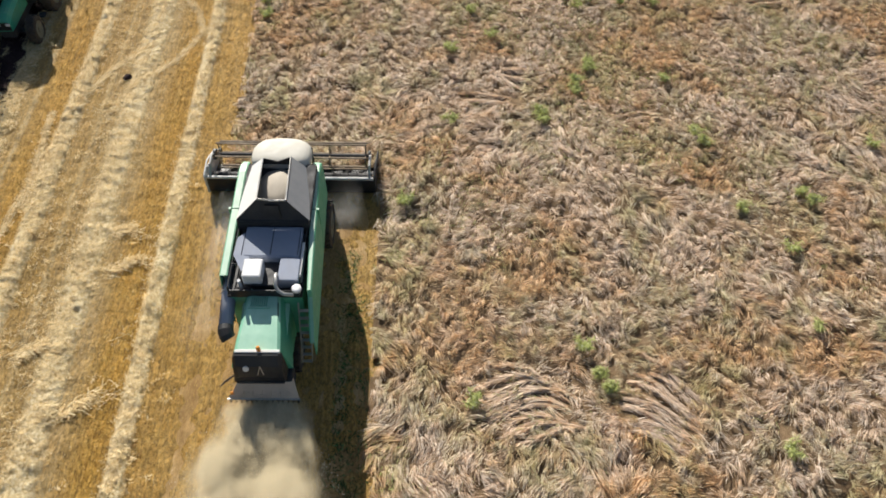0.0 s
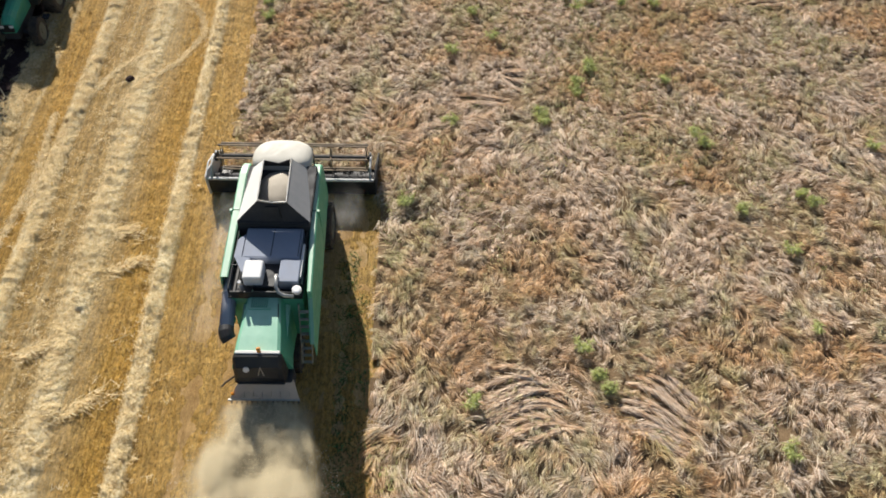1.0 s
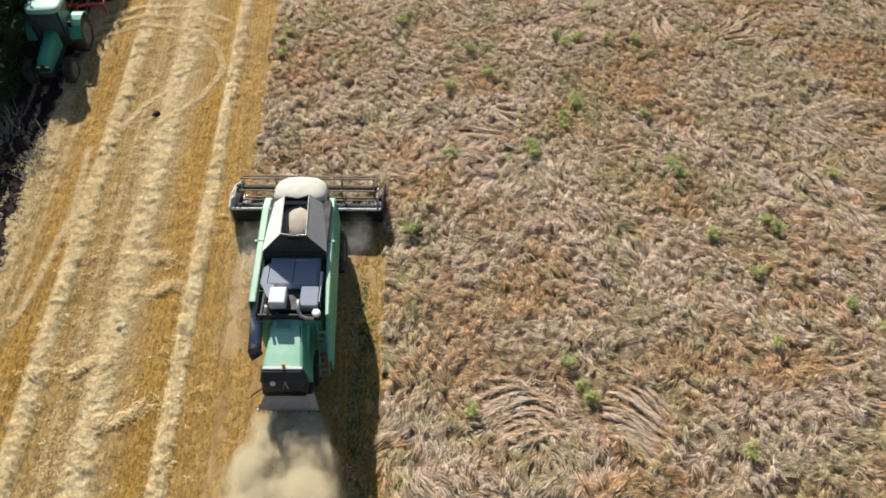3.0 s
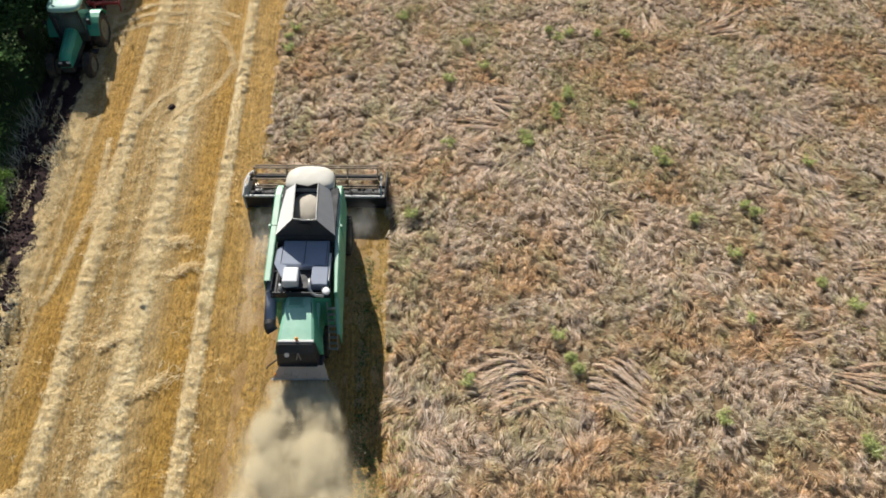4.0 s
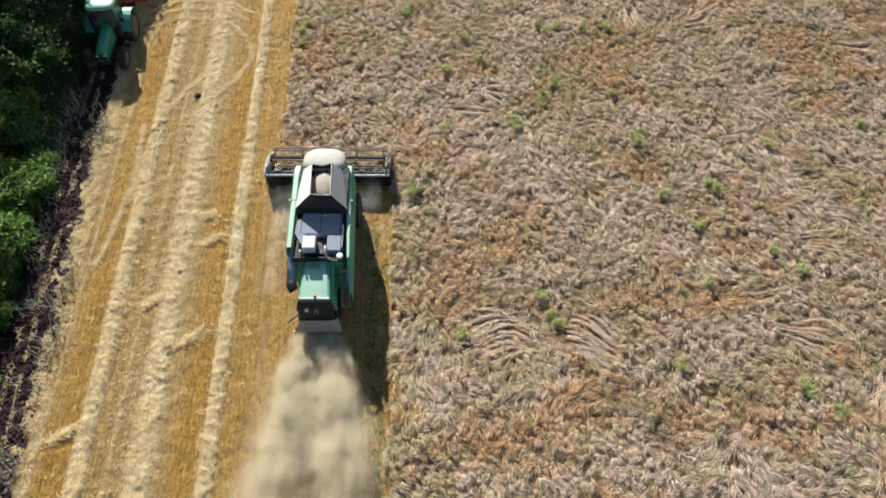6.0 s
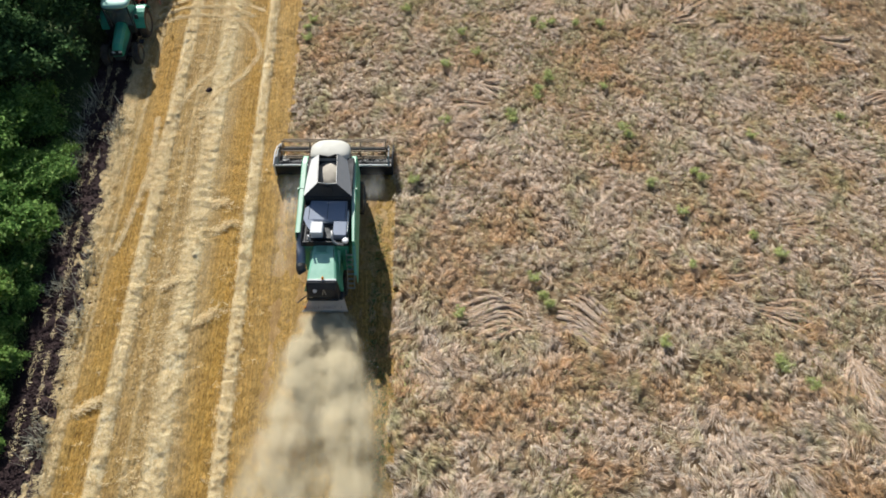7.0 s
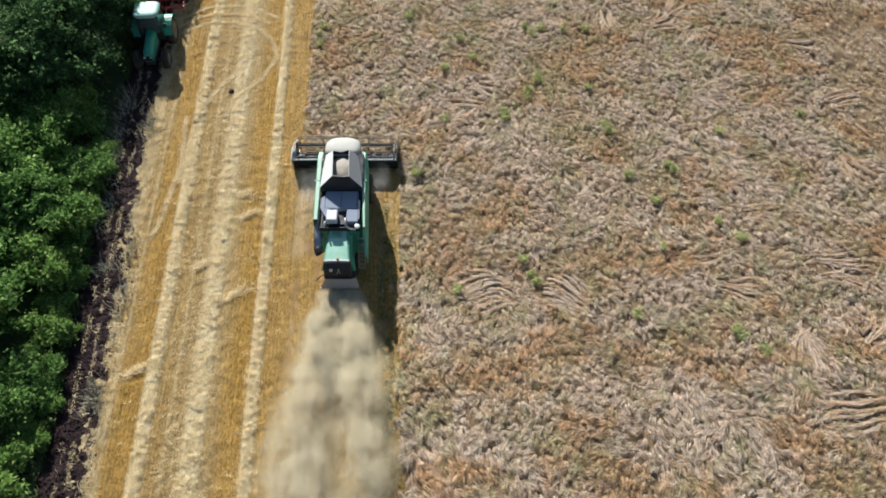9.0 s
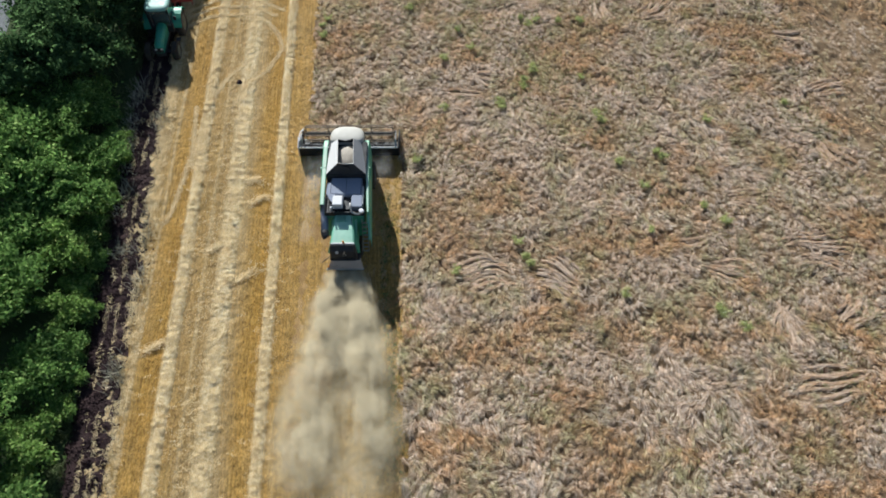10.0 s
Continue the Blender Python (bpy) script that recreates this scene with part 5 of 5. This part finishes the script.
def woody(name, m, tall, wide, clumps, per, size, material, label, category, group, seed, trunk_r=0.09):
    """A trunk that forks into limbs, and leaf clumps about their ends."""
    r = random.Random(seed)
    ob = thing(name, m, label, category, group)
    bm = bmesh.new()
    top = Vector((r.uniform(-0.15, 0.15), r.uniform(-0.15, 0.15), tall * 0.62))
    add_tube(bm, [(0, 0, -0.1), (top.x * 0.4, top.y * 0.4, tall * 0.3), top], [trunk_r, trunk_r * 0.75, trunk_r * 0.4], 8)
    part("trunk", bm, M_BARK, ob)
    cs, rs = [], []
    limbs = max(5, clumps // 4)
    for i in range(limbs):
        a = math.tau * i / limbs + r.uniform(-0.4, 0.4)
        h0 = tall * r.uniform(0.12, 0.5)
        reach, end = wide * r.uniform(0.45, 1.0), tall * r.uniform(0.35, 0.92)
        tip = Vector((math.cos(a) * reach, math.sin(a) * reach, end))
        start = Vector((top.x * h0 / tall, top.y * h0 / tall, h0))
        mid = start.lerp(tip, 0.5) + Vector((0, 0, 0.12 * tall))
        bm = bmesh.new()
        add_tube(bm, [start, mid, tip], [trunk_r * 0.5, trunk_r * 0.32, trunk_r * 0.12], 6)
        part("limb", bm, M_BARK, ob)
        for _ in range(4):
            q = mid.lerp(tip, r.uniform(0.2, 1.15)) + Vector((r.uniform(-1, 1), r.uniform(-1, 1), r.uniform(-0.5, 0.7))) * wide * 0.26
            q.z = max(0.3, q.z)
            cs.append(q)
            rs.append(wide * r.uniform(0.17, 0.36))
    for _ in range(clumps // 3):
        cs.append(Vector((r.gauss(0, 0.3) * wide, r.gauss(0, 0.3) * wide, tall * r.uniform(0.6, 1.0))))
        rs.append(wide * r.uniform(0.16, 0.32))
    leaf_cloud("crown", np.array(cs), np.array(rs), per, size, material, ob, seed)
    return ob


HEDGE = "bushes and trees of the hedge"
bushes = [
    woody("bush", pose(-15.4, -3.0, 0), 2.7, 1.7, 28, 220, 0.108, M_LEAF, "dense green hedge bush beside the tilled strip", "bush", HEDGE, 1),
    woody("bush", pose(-15.2, -6.4, 0), 2.3, 1.5, 26, 220, 0.108, M_LEAF_LIGHT, "bright green leafy bush beside the tilled strip", "bush", HEDGE, 2),
    woody("tree", pose(-18.4, 8.6, 0), 5.2, 2.5, 40, 240, 0.132, M_LEAF_DARK, "dark green field maple in the hedge", "tree", HEDGE, 3, 0.16),
    woody("tree", pose(-18.0, -2.0, 0), 3.5, 2.3, 36, 240, 0.132, M_LEAF, "green hawthorn tree in the hedge", "tree", HEDGE, 4, 0.14),
]
SPOTS = [(0, -14.9, 0.2, 60, 0.85), (1, -14.6, -9.9, 40, 0.8), (0, -15.0, -13.3, 130, 1.0), (1, -14.7, -16.6, 200, 0.95), (0, -14.6, -20.2, 300, 1.0), (1, -14.9, -23.5, 20, 1.1),
         (2, -16.9, 7.4, 100, 0.9), (3, -17.4, 3.4, 200, 0.75), (2, -16.3, 12.6, 10, 1.0), (1, -16.6, 5.2, 310, 1.0), (3, -20.6, 1.0, 80, 1.1), (2, -20.2, 6.0, 110, 0.9), (3, -17.6, -9.5, 170, 0.95),
         (3, -18.4, -15.8, 260, 1.0), (3, -21.2, -6.2, 30, 1.1), (2, -21.8, -12.0, 140, 1.0), (2, -17.8, -21.5, 220, 0.9), (2, -17.4, 16.5, 120, 1.15),
         (2, -20.6, 13.0, 240, 1.0), (3, -18.2, -5.6, 75, 0.85), (2, -14.9, 20.5, 15, 1.0), (0, -15.9, 4.0, 215, 0.8), (3, -22.3, -18.5, 55, 1.0),
         (1, -14.75, -1.6, 15, 0.62), (0, -14.6, -4.8, 100, 0.6), (1, -14.4, -8.2, 190, 0.62), (1, -14.7, 2.3, 250, 0.6), (0, -14.1, -12.0, 80, 0.55), (1, -14.0, -15.0, 10, 0.6), (1, -14.9, -18.4, 300, 0.62), (1, -16.6, 1.0, 40, 0.95), (1, -17.0, -1.4, 140, 0.9),
         (2, -16.8, -27.0, 60, 1.0), (3, -19.5, -30.5, 10, 1.1), (0, -15.6, -29.5, 100, 1.1), (1, -15.4, -34.0, 160, 1.2), (2, -18.6, -36.5, 210, 1.1),
         (3, -17.6, 23.5, 20, 1.1), (2, -20.0, 27.0, 90, 1.1), (2, -17.0, 30.5, 160, 1.2), (3, -19.2, 35.0, 230, 1.1), (0, -19.4, 3.2, 130, 1.15), (0, -20.8, 3.6, 220, 1.2),
         (1, -14.15, -2.6, 70, 0.5), (0, -13.95, -6.4, 160, 0.5), (1, -13.8, -9.6, 250, 0.48), (0, -14.3, 0.9, 340, 0.5), (1, -13.6, -13.4, 30, 0.45)]
for i, x, y, turn, k in SPOTS:
    c = copy_thing(bushes[i], pose(x + float(lean(y)), y, 0, 0, 0, turn))
    c.scale = (k, k, k * (0.7 if i < 2 else 0.95))


def verge_grass():
    k = 26000
    y = rng.uniform(-26, 22, k)
    x = row_x(-14.2, y) + lean(y) - np.abs(rng.normal(0, 0.8, k)) + 0.35
    keep = lattice(x, y, 0.8, 301) > 0.3
    x, y = x[keep], y[keep]
    k = len(x)
    a = rng.uniform(0, math.tau, k)
    w = np.stack([np.cos(a) * 0.5, np.sin(a) * 0.5, np.ones(k)], -1)
    z = np.zeros(k)
    strips("verge_grass", np.column_stack([x, y, z + 0.08]), w, tilted_sides(rng, w, 0.3), None, rng.uniform(0.2, 0.6, k), rng.uniform(0.02, 0.05, k), rng.normal(0, 0.1, k),
           z, rng.uniform(0.05, 0.3, k), 2, M_GRASS, "rank grass at the foot of the hedge", "grass")


verge_grass()


def dry_weeds(places):
    """Tall grey-tan dead weeds in loose stands."""
    x = np.concatenate([rng.normal(px + lean(py), sx, n) for px, py, sx, sy, n in places])
    y = np.concatenate([rng.normal(py, sy, n) for px, py, sx, sy, n in places])
    k = len(x)
    a = rng.uniform(0, math.tau, k)
    w = np.stack([np.cos(a) * 0.55, np.sin(a) * 0.55, np.ones(k)], -1)
    z = np.zeros(k)
    strips("dry_weeds", np.column_stack([x, y, z + 0.05]), w, tilted_sides(rng, w, 0.4), None, rng.uniform(0.3, 0.8, k), rng.uniform(0.015, 0.04, k), rng.normal(0, 0.12, k), z,
           rng.uniform(0.0, 0.25, k), 3, M_DRY, "tall grey-tan dead weeds along the tilled strip", "weeds")


dry_weeds([(-13.9, 6.3, 0.3, 0.6, 200), (-13.75, 2.2, 0.22, 1.3, 420), (-13.3, -2.0, 0.2, 0.9, 160), (-12.2, 4.4, 0.2, 0.7, 130), (-11.6, -4.4, 0.16, 0.6, 80), (-11.4, -7.4, 0.16, 0.5, 80), (-12.6, -5.8, 0.3, 0.18, 110),
           (-11.7, -13.0, 0.2, 0.5, 160), (-14.3, 2.0, 0.15, 1.6, 160)])


def weed(m, seed, wide, tall, label):
    """A leafy weed: a few stems with pointed leaves."""
    r = np.random.default_rng(seed)
    ob = thing("weed", m, label, "weed", "weeds standing in the crop")
    stems = 9
    a = r.uniform(0, math.tau, stems)
    reach = wide * r.uniform(0.3, 0.9, stems)
    bm = bmesh.new()
    tips = []
    for i in range(stems):
        tip = Vector((math.cos(a[i]) * reach[i], math.sin(a[i]) * reach[i], tall * r.uniform(0.6, 1.0)))
        tips.append(tip)
        add_tube(bm, [(0, 0, 0), tip * 0.5 + Vector((0, 0, 0.1)), tip], [0.012, 0.009, 0.004], 5)
    part("stems", bm, M_WEED, ob)
    k = stems * 22
    i = np.repeat(np.arange(stems), 22)
    t = np.array(tips)[i]
    root = t * r.uniform(0.35, 1.0, k)[:, None]
    b = r.uniform(0, math.tau, k)
    w = np.stack([np.cos(b), np.sin(b), r.uniform(-0.1, 0.7, k)], -1)
    z = np.zeros(k)
    strips("leaves", root, w, tilted_sides(r, w, 0.5), None, r.uniform(0.10, 0.24, k) * (0.6 + wide), r.uniform(0.015, 0.035, k), z, z, r.uniform(0.02, 0.12, k), 4, M_WEED, "", "", ob)
    return ob


WEEDS = [(17.25, -1.44), (11.38, 8.6), (9.06, 5.43), (9.48, -5.39), (9.84, -6.45), (15.18, 4.3), (18.76, 0.7), (-2.8, 12.65), (3.13, 14.53), (7.34, 10.37), (10.99, 13.35), (15.14, 13.16), (16.04, 0.35),
         (19.82, -9.61), (21.0, -10.83), (5.94, -7.33), (17.15, -4.7), (21.58, -3.98), (15.04, -8.79), (20.43, -2.96), (5.43, 4.8), (10.66, 6.67), (14.57, 7.55), (3.82, 0.62), (22.05, 3.78), (27.36, 5.19),
         (11.45, 8.2), (15.4, 3.7), (9.2, 4.9), (-2.7, 11.7), (-2.5, 13.3), (10.1, -6.9), (20.1, -10.0), (10.8, 7.3), (18.4, 1.2), (11.4, 12.8), (12.0, 13.2), (13.6, 13.1), (5.6, 9.4), (6.6, 12.2)]
wlabel = "leafy green weed standing up through the lodged crop"
weeds = [weed(pose(*WEEDS[0], 0.24), 401, 0.36, 0.46, wlabel), weed(pose(*WEEDS[1], 0.24), 402, 0.26, 0.40, wlabel), weed(pose(*WEEDS[2], 0.22), 403, 0.52, 0.34, wlabel)]
for n, (x, y) in enumerate(WEEDS[3:]):
    copy_thing(weeds[n % 3], pose(x, y, 0.27, 0, 0, 67 * n))


# ---- tractor parked by the hedge, facing the combine's tail, with a red implement ----
tractor = thing("tractor", pose(-13.3, 11.6, 0, 0, 0, 184), "green tractor with pale mint cab roof parked beside the hedge", "tractor")
for x in (-0.95, 0.95):
    wheel(tractor, x, -0.75, 0.86, 0.5, M_RIM, 20)
    wheel(tractor, x * 0.92, 1.75, 0.60, 0.40, M_RIM, 16)
part("chassis", box(-0.3, 0.3, -1.2, 2.3, 0.6, 0.95, 0.04), M_DARKSHEET, tractor)
part("axle", tube([(-0.9, 1.75, 0.6), (0.9, 1.75, 0.6)], 0.1), M_DARKSHEET, tractor)
part("rear_axle", tube([(-0.9, -0.75, 0.86), (0.9, -0.75, 0.86)], 0.14), M_DARKSHEET, tractor)


def hood_section(y, w, zt, zb):
    return [(-w, y, zb), (-w, y, zt - 0.2), (-w + 0.12, y, zt - 0.04), (-w + 0.22, y, zt), (w - 0.22, y, zt), (w - 0.12, y, zt - 0.04), (w, y, zt - 0.2), (w, y, zb)]


bonnet = part("bonnet", loft([hood_section(0.35, 0.33, 1.78, 0.95), hood_section(1.2, 0.31, 1.70, 0.95), hood_section(2.0, 0.30, 1.60, 0.95), hood_section(2.35, 0.27, 1.42, 0.95)]), M_TGREEN, tractor, "green bonnet")
part("grille", box(-0.26, 0.26, 2.34, 2.38, 1.0, 1.36, 0.02), M_BLACK, bonnet)
for x in (-0.19, 0.19):
    part("headlight", box(x - 0.08, x + 0.08, 2.36, 2.40, 1.22, 1.34, 0.01), M_WHITE, bonnet)
part("exhaust_stack", tube([(0.42, 0.55, 1.5), (0.42, 0.55, 2.5)], 0.05, 10), M_DARKSHEET, tractor)
tcab = part("cab", box(-0.72, 0.72, -1.05, 0.35, 0.95, 1.5, 0.05), M_BLACK, tractor)
part("cab_roof", loft([[(sx * (0.80 * k) * (abs(c) ** 0.5 if c else 0) * (1 if c >= 0 else -1), -0.36 + sx * 0.78 * k * (abs(s) ** 0.5) * (1 if s >= 0 else -1), z)
                       for c, s in ((math.cos(math.tau * i / 32), math.sin(math.tau * i / 32)) for i in range(32)) for sx in (1,)]
                      for z, k in ((2.70, 0.96), (2.76, 1.0), (2.84, 0.98), (2.90, 0.86), (2.92, 0.6))]), M_ROOF, tcab, "pale mint roof", True)
for x in (-0.68, 0.68):
    for y in (-1.0, 0.3):
        part("cab_post", box(x - 0.035, x + 0.035, y - 0.035, y + 0.035, 1.48, 2.72, 0.008), M_BLACK, tcab)
    part("side_window", box(x - 0.006, x + 0.006, -0.95, 0.25, 1.5, 2.7, 0), M_GLASS, tcab)
part("windscreen", box(-0.63, 0.63, 0.295, 0.307, 1.5, 2.7, 0), M_GLASS, tcab)
part("rear_window", box(-0.63, 0.63, -1.007, -0.995, 1.5, 2.7, 0), M_GLASS, tcab)
for s in (-1, 1):
    rings = []
    for i in range(9):
        a = radians(20 + 140 * i / 8)
        y, z = -0.75 + math.cos(a) * 1.0, 0.86 + math.sin(a) * 1.0
        rings.append([(s * 0.66, y, z), (s * 1.25, y, z), (s * 1.25, y, z - 0.04), (s * 0.66, y, z - 0.04)])
    part("fender", loft(rings), M_TGREEN, tractor, "green rear mudguard")
    part("mirror", box(s * 1.05 - 0.1, s * 1.05 + 0.1, 0.4, 0.44, 2.0, 2.3, 0.01), M_BLACK, tractor)
    part("step", box(s * 0.85 - 0.15, s * 0.85 + 0.15, 0.4, 0.75, 0.5, 0.55, 0.01), M_DARKSHEET, tractor)

implement = thing("mounted_implement", pose(-13.3, 14.7, 0, 0, 0, 184), "red tillage implement hitched behind the tractor", "implement")
part("toolbar", box(-1.25, 1.25, -0.08, 0.08, 0.75, 0.90, 0.02), M_RED, implement)
part("toolbar", box(-1.25, 1.25, -0.98, -0.82, 0.75, 0.90, 0.02), M_RED, implement)
for x in (-1.2, -0.4, 0.4, 1.2):
    part("cross_beam", box(x - 0.05, x + 0.05, -0.9, 0.0, 0.76, 0.88, 0.015), M_RED, implement)
for x in (-0.35, 0.35):
    part("hitch_arm", tube([(x, 0.0, 0.85), (x * 0.7, 0.75, 1.25), (x * 0.9, 1.3, 0.8)], 0.05, 8), M_RED, implement)
for i in range(6):
    x = -1.1 + 0.44 * i
    part("tine", tube([(x, -0.1 - 0.8 * (i % 2), 0.8), (x, -0.35 - 0.8 * (i % 2), 0.55), (x, -0.2 - 0.8 * (i % 2), 0.0)], 0.035, 8), M_RED, implement)
part("roller", tube([(-1.2, -1.5, 0.25), (1.2, -1.5, 0.25)], 0.24, 16), M_DARKSHEET, implement)
for x in (-1.1, 1.1):
    part("roller_arm", tube([(x, -0.9, 0.82), (x, -1.5, 0.25)], 0.04, 8), M_RED, implement)
